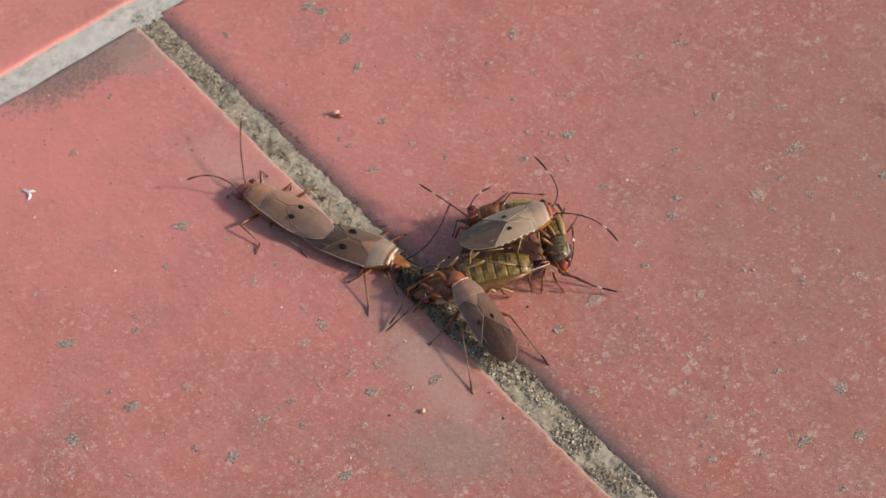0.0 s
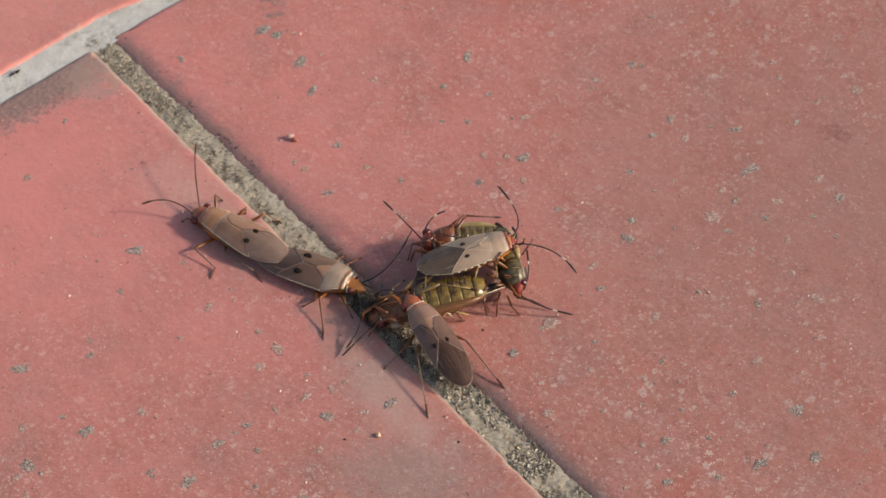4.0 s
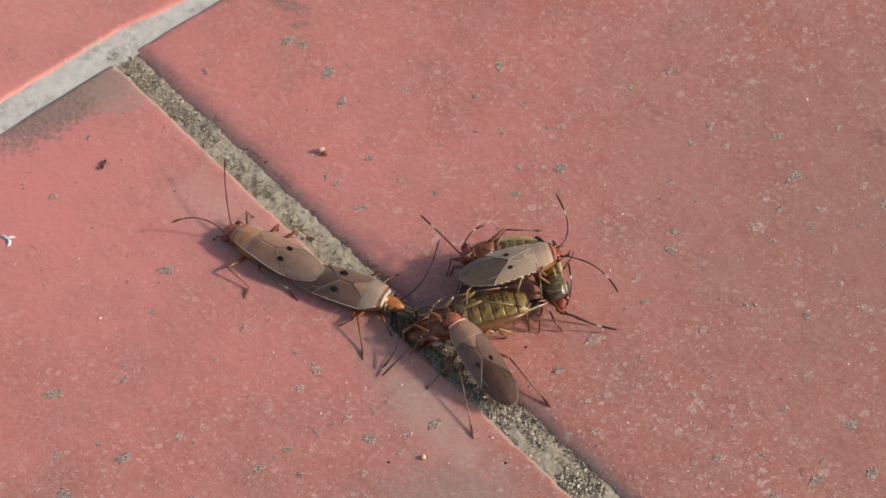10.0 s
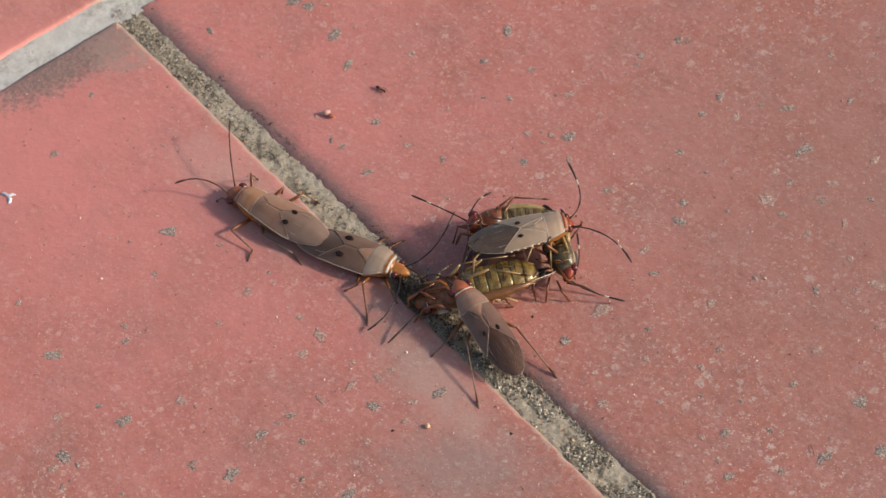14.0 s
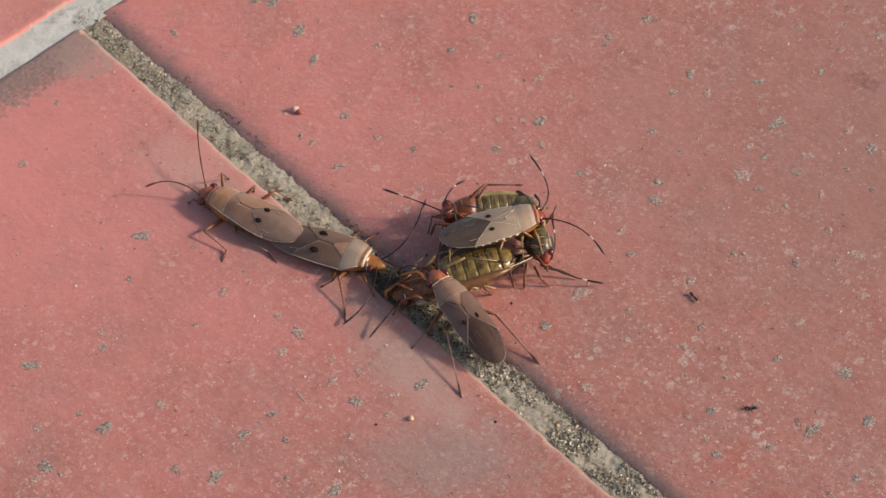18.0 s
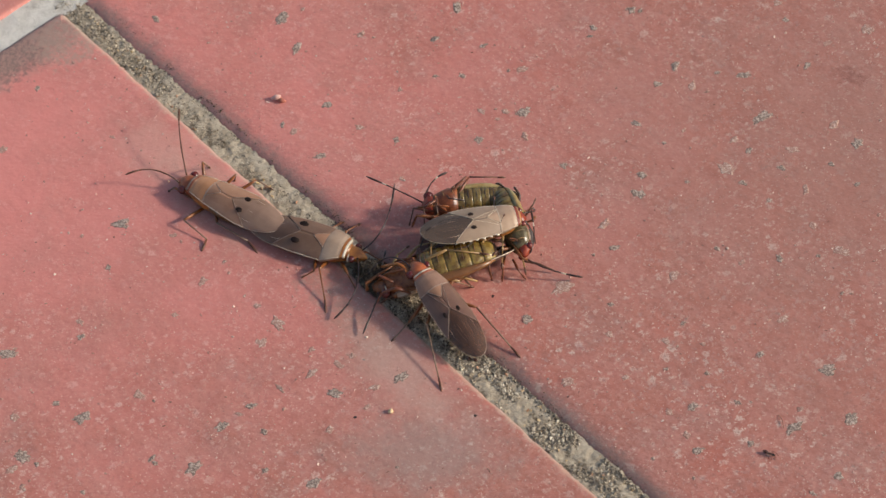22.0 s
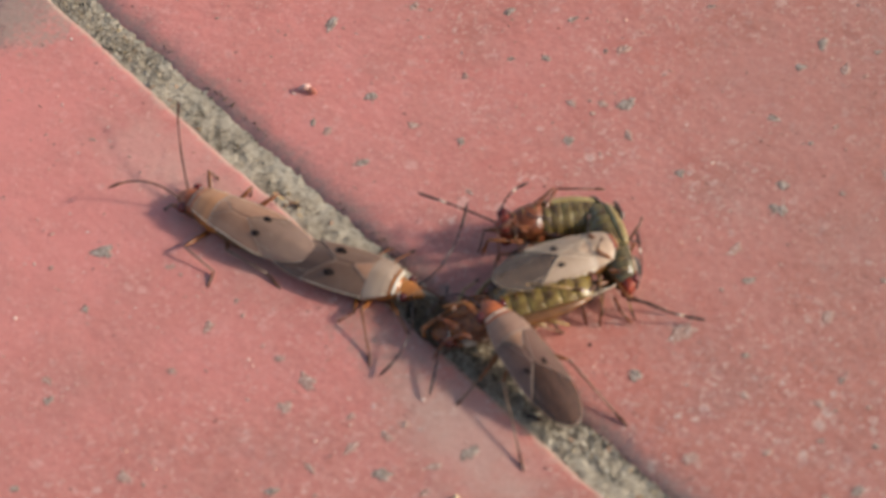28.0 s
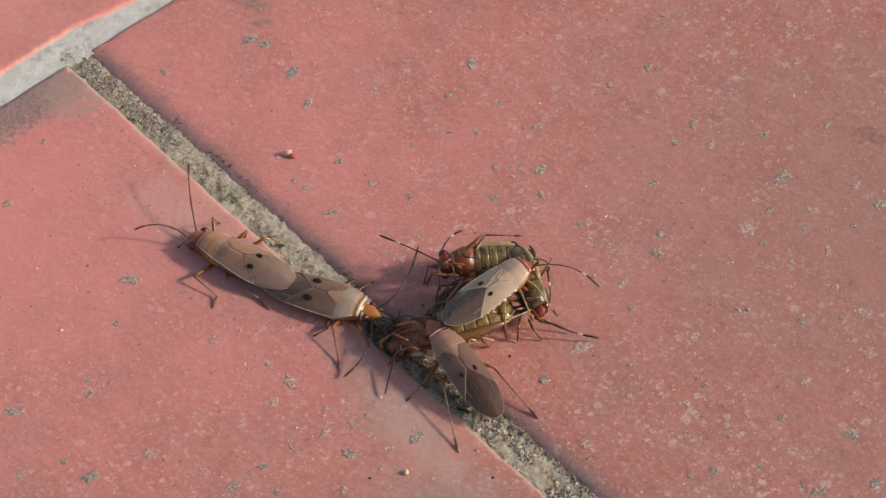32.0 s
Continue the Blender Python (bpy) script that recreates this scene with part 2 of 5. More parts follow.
def plain(name, dark, light, grain, rough=0.5, relief=0.03, spec=0.4, through=0.0):
    """Two tones in grains of that many millimetres, with fine relief."""
    n = Nodes(name, rough, spec)
    fac = n.ramp(n.sum(n.noise(grain, 5, 0.65), n.sum(n.sum(n.random(), 0.5, "SUBTRACT"), 0.1, "MULTIPLY")), (0.32, 0.0), (0.7, 1.0))
    n.bump(n.noise(grain * 0.3, 3, 0.6), relief, 0.8)
    if through:
        n.set(n.out, "Subsurface Weight", through)
        n.set(n.out, "Subsurface Radius", (0.6 * MM, 0.3 * MM, 0.15 * MM))
        n.set(n.out, "Subsurface Scale", 1.0)
    return n.done(n.mix(fac, dark, light))


def grains_paint(name, *stops, rough=0.4):
    n = Nodes(name, rough, 0.5 if rough < 0.6 else 0.15)
    r = n.add("ShaderNodeNewGeometry").outputs["Random Per Island"]
    n.bump(n.noise(0.12, 3, 0.6), 0.02, 0.6)
    return n.done(n.ramp(r, *stops))


def cement_paint(name, dark, light, soot, half=False):
    n = Nodes(name, 0.85, 0.2)
    p = n.place()
    base = n.mix(n.ramp(n.noise(1.6, 5, 0.7, p), (0.3, 0.0), (0.7, 1.0)), dark, light)
    spots = n.ramp(n.noise(1.2, 6, 0.8, p), (0.47, 0.0), (0.6, 1.0))
    where = n.ramp(n.noise(4.0, 4, 0.65, p), (0.46, 0.0), (0.56, 1.0))
    if half:  # soil lies along the lower half of this joint
        split = n.tree.nodes.new("ShaderNodeSeparateXYZ")
        n.tree.links.new(p, split.inputs[0])
        low = n.sum(n.sum(split.outputs["Y"], -0.25 / MM, "MULTIPLY"), n.sum(n.sum(n.noise(1.5, 3, 0.6, p), 0.5, "SUBTRACT"), 1.2, "MULTIPLY"))
        where = n.sum(n.ramp(low, (0.25, 0.25), (0.5, 1.0)), where, "MULTIPLY")
    base = n.mix(n.sum(n.sum(spots, where, "MULTIPLY"), soot, "MULTIPLY"), base, (0.115, 0.085, 0.055))
    n.bump(n.noise(0.45, 5, 0.75, p), 0.14, 0.9)
    return n.done(base)


def wing_paint(name, dark, light, sheen=0.2, rough=0.45, clear=0.0):
    """Leathery or glassy wing, with fine lengthwise streaks and punctures."""
    n = Nodes(name, rough, 0.32)
    fac = n.ramp(n.noise(2.4, 3, 0.55), (0.3, 0.15), (0.66, 1.0))
    base = n.mix(fac, dark, light)
    along = n.tree.nodes.new("ShaderNodeMapping")
    n.set(along, "Vector", n.space)
    n.set(along, "Scale", (0.16, 1.0, 0.6))
    streak = n.noise(0.28, 4, 0.7, along.outputs[0])
    base = n.mix(n.ramp(streak, (0.42, 0.12), (0.6, 0.0)), base, dark)
    base = n.mix(n.ramp(streak, (0.6, 0.0), (0.72, 0.2)), base, tuple(min(1.0, c * 1.35) for c in light))
    dots = n.ramp(n.cells(0.16), (0.12, 0.0), (0.3, 1.0))
    base = n.mix(n.sum(n.sum(1.0, dots, "SUBTRACT"), 0.22, "MULTIPLY"), base, dark)
    n.bump(n.sum(n.sum(dots, 0.6, "MULTIPLY"), n.sum(n.noise(0.9, 3), streak, "ADD"), "ADD"), 0.022, 0.6)
    n.set(n.out, "Coat Weight", min(1.0, 1.2 * sheen))
    n.set(n.out, "Coat Roughness", 0.26)
    if clear:
        n.set(n.out, "Alpha", 1 - clear)
    return n.done(base)


TILE = tile_paint()
CEMENT = cement_paint("joint_cement", (0.33, 0.262, 0.182), (0.54, 0.45, 0.335), 0.95, True)
CEMENT_PALE = cement_paint("pale_cement", (0.56, 0.5, 0.42), (0.76, 0.7, 0.61), 0.4)
SAND = grains_paint("sand_grains", (0.0, (0.16, 0.122, 0.085)), (0.4, (0.28, 0.225, 0.16)), (0.65, (0.41, 0.34, 0.25)), (0.88, (0.56, 0.47, 0.35)), (1.0, (0.78, 0.68, 0.5)))
SOIL = grains_paint("dark_soil", (0.0, (0.07, 0.05, 0.035)), (0.5, (0.12, 0.089, 0.06)), (0.85, (0.17, 0.13, 0.09)), (1.0, (0.26, 0.2, 0.145)), rough=0.9)


def pit_paint(name, dark, mid, pale, much):
    """Ragged filling: dark heart, grey body, pale crumbs."""
    n = Nodes(name, 0.9, 0.15)
    p = n.place()
    split = n.tree.nodes.new("ShaderNodeSeparateXYZ")
    n.tree.links.new(n.space, split.inputs[0])
    high = n.sum(n.sum(split.outputs["Z"], 3.5 / MM, "MULTIPLY"), n.sum(n.noise(0.4, 5, 0.75, p), 0.5, "SUBTRACT"))
    base = n.ramp(n.sum(high, 0.25), (0.12, dark), (0.25, mid), (0.4, mid), (0.56, pale))
    base = n.mix(n.ramp(n.noise(0.24, 4, 0.8, p), (0.62 - much, 0.0), (0.68 - much, 0.95)), base, pale)
    n.bump(n.noise(0.3, 5, 0.75, p), 0.16, 1.0)
    return n.done(base)


CHIP = pit_paint("pit_filling", (0.06, 0.042, 0.034), (0.25, 0.178, 0.142), (0.60, 0.475, 0.385), 0.11)
PALE_CHIP = pit_paint("lime_patch", (0.24, 0.125, 0.1), (0.43, 0.245, 0.19), (0.70, 0.54, 0.44), 0.08)
BLACK = plain("black_hole_rim", (0.02, 0.014, 0.012), (0.06, 0.04, 0.035), 0.3, 0.8)
WHITE = plain("white_lime", (0.7, 0.7, 0.7), (0.86, 0.86, 0.85), 0.5, 0.7)
TAN_CRUMB = plain("tan_crumb", (0.55, 0.36, 0.19), (0.78, 0.62, 0.4), 0.5, 0.6)
PINK_SHELL = plain("pink_shell", (0.55, 0.3, 0.24), (0.76, 0.55, 0.46), 0.4, 0.5)
RED_CHIP = plain("red_husk", (0.33, 0.07, 0.04), (0.62, 0.3, 0.2), 0.5, 0.5)
CORIUM = wing_paint("corium", (0.255, 0.165, 0.104), (0.4, 0.283, 0.196), 0.4, 0.45, 0.1)
CORIUM_WARM = wing_paint("warm_corium", (0.28, 0.126, 0.066), (0.43, 0.232, 0.138), 0.4, 0.45, 0.1)
CORIUM_BROWN = wing_paint("brown_corium", (0.145, 0.07, 0.04), (0.235, 0.132, 0.082), 0.32, 0.45, 0.15)
CORIUM_DARK = wing_paint("dark_corium", (0.13, 0.06, 0.04), (0.23, 0.125, 0.085), 0.42, 0.4, 0.22)
MEMBRANE = wing_paint("membrane", (0.08, 0.051, 0.036), (0.14, 0.096, 0.07), 0.3, 0.34, 0.25)
MEMBRANE_BROWN = wing_paint("brown_membrane", (0.12, 0.064, 0.042), (0.19, 0.112, 0.078), 0.22, 0.34, 0.22)
MEMBRANE_DARK = wing_paint("dark_membrane", (0.065, 0.03, 0.018), (0.14, 0.073, 0.048), 0.25, 0.32, 0.32)
MEMBRANE_PALE = wing_paint("pale_membrane", (0.22, 0.125, 0.082), (0.34, 0.212, 0.15), 0.25, 0.36, 0.22)
MEMBRANE_GREY = wing_paint("grey_membrane", (0.14, 0.135, 0.125), (0.24, 0.23, 0.21), 0.05, 0.5, 0.3)
VEIN_DIM = plain("dim_vein", (0.22, 0.14, 0.1), (0.36, 0.25, 0.19), 0.6, 0.35)
VEIN = plain("vein", (0.44, 0.33, 0.235), (0.62, 0.5, 0.38), 0.6, 0.35)
PRONOTUM = wing_paint("pronotum", (0.3, 0.18, 0.108), (0.46, 0.315, 0.212), 0.4)
MAROON = wing_paint("maroon_wing", (0.07, 0.024, 0.016), (0.16, 0.065, 0.045), 0.12, 0.5)
SHIELD_WARM = wing_paint("amber_shield", (0.29, 0.118, 0.045), (0.44, 0.21, 0.1), 0.5)
SHIELD_DARK = wing_paint("brown_shield", (0.15, 0.07, 0.042), (0.28, 0.16, 0.108), 0.4)
RUSSET = plain("russet_chitin", (0.26, 0.05, 0.018), (0.48, 0.14, 0.05), 0.8, 0.28, 0.03, 0.5, 0.1)
ORANGE = plain("orange_chitin", (0.28, 0.085, 0.016), (0.52, 0.2, 0.045), 0.8, 0.3, 0.03, 0.5, 0.1)
RED = plain("red_chitin", (0.17, 0.022, 0.012), (0.34, 0.06, 0.025), 0.8, 0.26, 0.03, 0.55, 0.1)
RUST = plain("rust_chitin", (0.065, 0.018, 0.008), (0.25, 0.072, 0.024), 0.6, 0.28, 0.04, 0.55, 0.1)
DARK_RUST = plain("dark_rust_chitin", (0.045, 0.015, 0.008), (0.19, 0.055, 0.02), 0.5, 0.22, 0.05, 0.55, 0.1)
RUST_ORANGE = plain("rust_orange_chitin", (0.11, 0.028, 0.008), (0.36, 0.115, 0.03), 0.4, 0.26, 0.12, 0.55, 0.1)
EYE = plain("dark_red_eye", (0.06, 0.008, 0.006), (0.15, 0.02, 0.015), 0.3, 0.2, 0.01, 0.6)
CREAM = plain("cream_band", (0.55, 0.44, 0.31), (0.78, 0.70, 0.57), 0.5, 0.35, 0.02, 0.5)
CHEST_OLIVE = plain("olive_chest", (0.055, 0.034, 0.014), (0.15, 0.115, 0.05), 0.6, 0.22, 0.05, 0.55, 0.12)
GREEN = plain("yellow_green_belly", (0.075, 0.034, 0.008), (0.305, 0.205, 0.048), 0.75, 0.1, 0.06, 0.6, 0.15)
TEAL = plain("green_belly", (0.08, 0.036, 0.011), (0.235, 0.168, 0.055), 0.7, 0.22, 0.04, 0.6, 0.15)
OLIVE_RIM = plain("olive_rim", (0.27, 0.185, 0.065), (0.46, 0.35, 0.155), 0.9, 0.3, 0.03, 0.55, 0.15)
AMBER = plain("amber_belly", (0.10, 0.036, 0.011), (0.23, 0.10, 0.03), 0.9, 0.3, 0.02, 0.55, 0.15)
LEG = plain("amber_leg", (0.14, 0.042, 0.01), (0.28, 0.095, 0.025), 0.8, 0.32, 0.01, 0.5)
SHIN_DULL = plain("dull_shin", (0.13, 0.072, 0.042), (0.26, 0.16, 0.1), 0.7, 0.4, 0.01, 0.5)
LEG_PALE = plain("straw_leg", (0.23, 0.12, 0.038), (0.42, 0.255, 0.1), 0.8, 0.3, 0.01, 0.55)
SHIN = plain("brown_shin", (0.06, 0.022, 0.011), (0.17, 0.065, 0.028), 0.7, 0.4, 0.01, 0.5)
DARK = plain("black_brown_chitin", (0.018, 0.01, 0.008), (0.06, 0.028, 0.02), 0.6, 0.35, 0.01, 0.5)
SPOT = plain("black_spot", (0.012, 0.008, 0.007), (0.03, 0.018, 0.015), 0.4, 0.75, 0.01, 0.1)
ANT_SKIN = plain("ant_brown", (0.02, 0.01, 0.008), (0.075, 0.028, 0.018), 0.3, 0.25, 0.01, 0.55)


# ---- mesh helpers, in millimetres ----
def smooth(bm, flat=False):
    bmesh.ops.recalc_face_normals(bm, faces=bm.faces)
    for f in bm.faces:
        f.smooth = not flat


def part(name, bm, material, parent=None, label="", at=(0, 0, 0), flat=False):
    """Links a bmesh as one mesh object, under a thing or a part. at: its pivot in the parent's space."""
    smooth(bm, flat)
    bmesh.ops.translate(bm, vec=-Vector(at), verts=bm.verts)
    bmesh.ops.scale(bm, vec=(MM, MM, MM), verts=bm.verts)
    data = bpy.data.meshes.new(name)
    bm.to_mesh(data)
    bm.free()
    data.materials.append(material)
    ob = new(name, data)
    ob.parent = parent
    ob.location = Vector(at) * MM
    if label:
        tagged(ob, label)
    return ob


def loft(rings, n=14, power=1.0):
    """A skin over rings of (x, y, z, half width, height above, depth below)."""
    bm = bmesh.new()
    loops = []
    for x, y, z, w, up, down in rings:
        ring = []
        for k in range(n):
            a = 2 * math.pi * k / n
            c, s = math.cos(a), math.sin(a)
            c = math.copysign(abs(c) ** power, c)
            ring.append(bm.verts.new((x, y + w * c, z + s * (up if s > 0 else down))))
        loops.append(ring)
    for a, b in zip(loops, loops[1:]):
        for k in range(n):
            bm.faces.new((a[k], a[(k + 1) % n], b[(k + 1) % n], b[k]))
    bm.faces.new(loops[0][::-1])
    bm.faces.new(loops[-1])
    return bm


def tube(points, radii, n=7, bm=None):
    """A round stalk along points."""
    bm = bm or bmesh.new()
    points = [Vector(p) for p in points]
    loops = []
    for i, p in enumerate(points):
        way = (points[min(i + 1, len(points) - 1)] - points[max(i - 1, 0)]).normalized()
        side = way.cross((0.13, 0.21, 0.97)).normalized()
        up = side.cross(way)
        loops.append([bm.verts.new(p + radii[i] * (math.cos(2 * math.pi * k / n) * side + math.sin(2 * math.pi * k / n) * up)) for k in range(n)])
    for a, b in zip(loops, loops[1:]):
        for k in range(n):
            bm.faces.new((a[k], a[(k + 1) % n], b[(k + 1) % n], b[k]))
    bm.faces.new(loops[0][::-1])
    bm.faces.new(loops[-1])
    return bm


def curve(a, b, lift, steps=6):
    """Points on a bow from a to b that is pushed aside by lift in its middle."""
    a, b, lift = Vector(a), Vector(b), Vector(lift)
    return [a.lerp(b, k / steps) + lift * (4 * (k / steps) * (1 - k / steps)) for k in range(steps + 1)]


def sheet(x0, x1, nx, inner, outer, ny, height, thick):
    """A thin curved plate between two edges inner(x) and outer(x), with its top at height(x, y)."""
    bm = bmesh.new()
    sides = []
    for drop in (0.0, thick):
        rows = []
        for i in range(nx + 1):
            x = x0 + (x1 - x0) * i / nx
            a, b = inner(x), outer(x)
            rows.append([bm.verts.new((x, a + (b - a) * j / ny, height(x, a + (b - a) * j / ny) - drop)) for j in range(ny + 1)])
        sides.append(rows)
        for i in range(nx):
            for j in range(ny):
                bm.faces.new((rows[i][j], rows[i + 1][j], rows[i + 1][j + 1], rows[i][j + 1]))
    top, low = sides
    rim = [(i, 0) for i in range(nx)] + [(nx, j) for j in range(ny)] + [(i, ny) for i in range(nx, 0, -1)] + [(0, j) for j in range(ny, 0, -1)]
    for (i, j), (k, m) in zip(rim, rim[1:] + rim[:1]):
        bm.faces.new((top[i][j], top[k][m], low[k][m], low[i][j]))
    bmesh.ops.remove_doubles(bm, verts=bm.verts, dist=0.004)
    return bm


def lump(radius, rough=0.25, seed=0, flat=1.0, steps=2):
    """An uneven crumb."""
    bm = bmesh.new()
    bmesh.ops.create_icosphere(bm, subdivisions=steps, radius=radius)
    for v in bm.verts:
        v.co *= 1 + rough * noise.noise(v.co / radius * 1.3 + Vector((seed * 7.1, seed * 3.3, 0)))
        v.co.z *= flat
    return bm


def thing(name, label, category, group="", m=None):
    ob = tagged(new(name), label, category, group)
    ob.empty_display_size = 0.002
    if m is not None:
        ob.matrix_world = m
    return ob


def mm(x, y, z=0.0, turn=0.0, tip=0.0, lean=0.0):
    return pose(x * MM, y * MM, z * MM, tip, lean, turn)


# ---- the paving: red clay tiles with cement joints ----
def tile(wide, deep, seed, nearest=2.0, south=1.0, north=1.0, west=1.0, east=1.0):
    """A tile with worn edges, each rounded by so much. Its corner is at the origin, its top at z = 0."""
    step = nearest
    around = []
    for n, (a, b) in enumerate((((0, 0), (wide, 0)), ((wide, 0), (wide, deep)), ((wide, deep), (0, deep)), ((0, deep), (0, 0)))):
        a, b = Vector(a), Vector(b)
        count = max(2, int((b - a).length / step))
        inward = Vector((-(b - a).y, (b - a).x)).normalized()
        for k in range(count):
            p = a.lerp(b, k / count)
            around.append((p, inward))
    bm = bmesh.new()
    loops = []
    centre = Vector((wide / 2, deep / 2))
    for inset, z in ((0.0, -7.0), (0.0, -1.15), (0.1, -0.75), (0.3, -0.42), (0.62, -0.18), (1.05, -0.05), (1.6, 0.0), (3.0, 0.0)):
        ring = []
        for p, inward in around:
            corner = [Vector((x, y)) for x in (0, wide) for y in (0, deep)]
            sx = min(max(p.x, inset * west), wide - inset * east)
            sy = min(max(p.y, inset * south), deep - inset * north)
            q = Vector((sx, sy))
            near = min((q - c).length for c in corner)
            worn = 0.15 * noise.noise(Vector((p.x * 0.16, p.y * 0.16, seed))) + 0.1 * noise.noise(Vector((p.x * 0.6, p.y * 0.6, seed + 9)))
            q += (centre - q).normalized() * max(0.0, 0.75 - near) * 0.5
            if inset < 2:
                q += inward * worn
            ring.append(bm.verts.new((q.x, q.y, z + (0.08 * noise.noise(Vector((p.x * 0.5, p.y * 0.5, seed + 4))) if -1.1 < z < 0 else 0))))
        loops.append(ring)
    m = len(around)
    for a, b in zip(loops, loops[1:]):
        for k in range(m):
            bm.faces.new((a[k], a[(k + 1) % m], b[(k + 1) % m], b[k]))
    heart = bm.verts.new((centre.x, centre.y, 0))
    for k in range(m):
        bm.faces.new((loops[-1][k], loops[-1][(k + 1) % m], heart))
    return bm


JOINT, CROSS, SIZE = 3.3, 3.3, 200.0
pavement = thing("pavement", "worn red clay floor tiles with grey cement joints", "pavement")
tagged(pavement, kind="structure")
far_tile = None
for row in range(-3, 3):
    for col in range(-3, 3):
        x = row * (SIZE + CROSS)
        y = col * (SIZE + JOINT) - (0 if row % 2 == 0 else 96.0)
        if row in (0, -1) and col in (0, -1, 1):
            bm = tile(SIZE, SIZE, row * 5 + col, 0.8, *((2.1, 1.0, 0.7, 1.0) if (row, col) == (0, 0) else (1.0, 0.5, 0.7, 1.0) if row == 0 else (1.0, 1.0, 1.0, 0.45)))
            for v in bm.verts:
                if (row, col) == (0, 0):  # this edge is not quite square to the others
                    v.co.y += (-1.35 + 0.0145 * min(v.co.x, 110.0)) * max(0.0, 1 - v.co.y / 8)
                elif row == -1 and v.co.x > SIZE - 8:  # bulges into the joint past the crossing
                    along = v.co.y + y
                    v.co.x += (0.16 * min(12.0, max(0.0, along)) - 0.15) * max(0.0, 1 - (SIZE - v.co.x) / 8)
            ob = part("tile", bm, TILE, pavement)
        elif far_tile is None:
            ob = far_tile = part("tile", tile(SIZE, SIZE, 77, 8.0), TILE, pavement)
        else:
            ob = new("tile", far_tile.data)
            ob.parent = pavement
        ob.location = Vector((x, y, 0)) * MM


def joint_height(x, y, level, rough, seed):
    p = Vector((x, y, seed))
    if seed == 3:  # the cement lies higher against one of the tiles
        level += 0.06 - 0.24 * min(1.2, max(0.0, 1 + y / JOINT))
    return level + rough * (0.45 * noise.noise(p * 0.35) + 0.6 * noise.noise(p * 1.1) + 0.55 * noise.noise(p * 2.6) + 0.45 * noise.noise(p * 5.5))


def joint(x0, x1, y0, y1, step, level, rough, seed):
    """An uneven strip of cement."""
    bm = bmesh.new()
    nx, ny = max(2, int((x1 - x0) / step)), max(2, int((y1 - y0) / step))
    grid = []
    for i in range(nx + 1):
        line = []
        for j in range(ny + 1):
            x, y = x0 + (x1 - x0) * i / nx, y0 + (y1 - y0) * j / ny
            line.append(bm.verts.new((x, y, joint_height(x, y, level, rough, seed))))
        grid.append(line)
    for i in range(nx):
        for j in range(ny):
            bm.faces.new((grid[i][j], grid[i + 1][j], grid[i + 1][j + 1], grid[i][j + 1]))
    return bm


tagged(part("joint", joint(0.4, 125, -JOINT - 0.9, 0.9, 0.17, -0.34, 0.17, 3), CEMENT, pavement), "grey gritty cement joint between tiles")
tagged(part("joint", joint(-CROSS - 0.9, 0.9, -60, 90, 0.4, -0.34, 0.11, 8), CEMENT_PALE, pavement), "pale smooth cement joint between tiles")
bed = bmesh.new()
bmesh.ops.create_grid(bed, x_segments=2, y_segments=2, size=60000)
ground = tagged(part("ground", bed, plain("mortar_ground", (0.2, 0.18, 0.15), (0.34, 0.3, 0.26), 3.0, 0.9, 0.2, 0.2)), "grey mortar ground under the tiles", "ground", kind="structure")
ground.location.z = -2.2 * MM


def grain_heap(spots, seed):
    """Many angular grains in one mesh. spots: (x, y, z, radius)."""
    rng = random.Random(seed)
    verts, faces = [], []
    for x, y, z, r in spots:
        axes = [Vector([rng.gauss(0, 1) for _ in range(3)]).normalized() * r * rng.uniform(0.6, 1.25) for _ in range(3)]
        base = len(verts)
        for a in axes:
            verts += [(Vector((x, y, z)) + a)[:], (Vector((x, y, z)) - a)[:]]
        for i in (0, 1):
            for j in (2, 3):
                for k in (4, 5):
                    faces.append((base + i, base + j, base + k))
    bm = bmesh.new()
    vs = [bm.verts.new(v) for v in verts]
    for f in faces:
        bm.faces.new([vs[i] for i in f])
    return bm


def strewn(x0, x1, y0, y1, count, small, large, level, seed, clump=0.0):
    rng = random.Random(seed)
    spots = []
    while len(spots) < count:
        x, y = rng.uniform(x0, x1), rng.uniform(y0, y1)
        if clump and noise.noise(Vector((x * 0.25, y * 0.6, seed))) < rng.uniform(-0.5, 0.5) * clump:
            continue
        r = small * (large / small) ** (rng.random() ** 2)
        spots.append((x, y, joint_height(x, y, -0.34, 0.17, 3) + r * 0.15, r))
    return spots


near_end = strewn(52, 112, -3.3, 0.3, 15000, 0.045, 0.23, -0.36, 1, 0.5)
far_end = strewn(1, 52, -3.3, -1.5, 2600, 0.035, 0.14, -0.36, 2, 0.9) + strewn(1, 52, -3.3, -0.1, 1200, 0.03, 0.09, -0.36, 7, 0.6)
corner_end = strewn(2, 18, -3.3, -0.8, 900, 0.06, 0.2, -0.34, 5) + strewn(-1.3, 2.5, -3.6, -0.6, 420, 0.04, 0.15, -0.3, 9)
tagged(part("sand", grain_heap(near_end + far_end + corner_end, 4), SAND, None, flat=True), "loose coarse sand grains lying in the cement joint", "sand", kind="stuff")

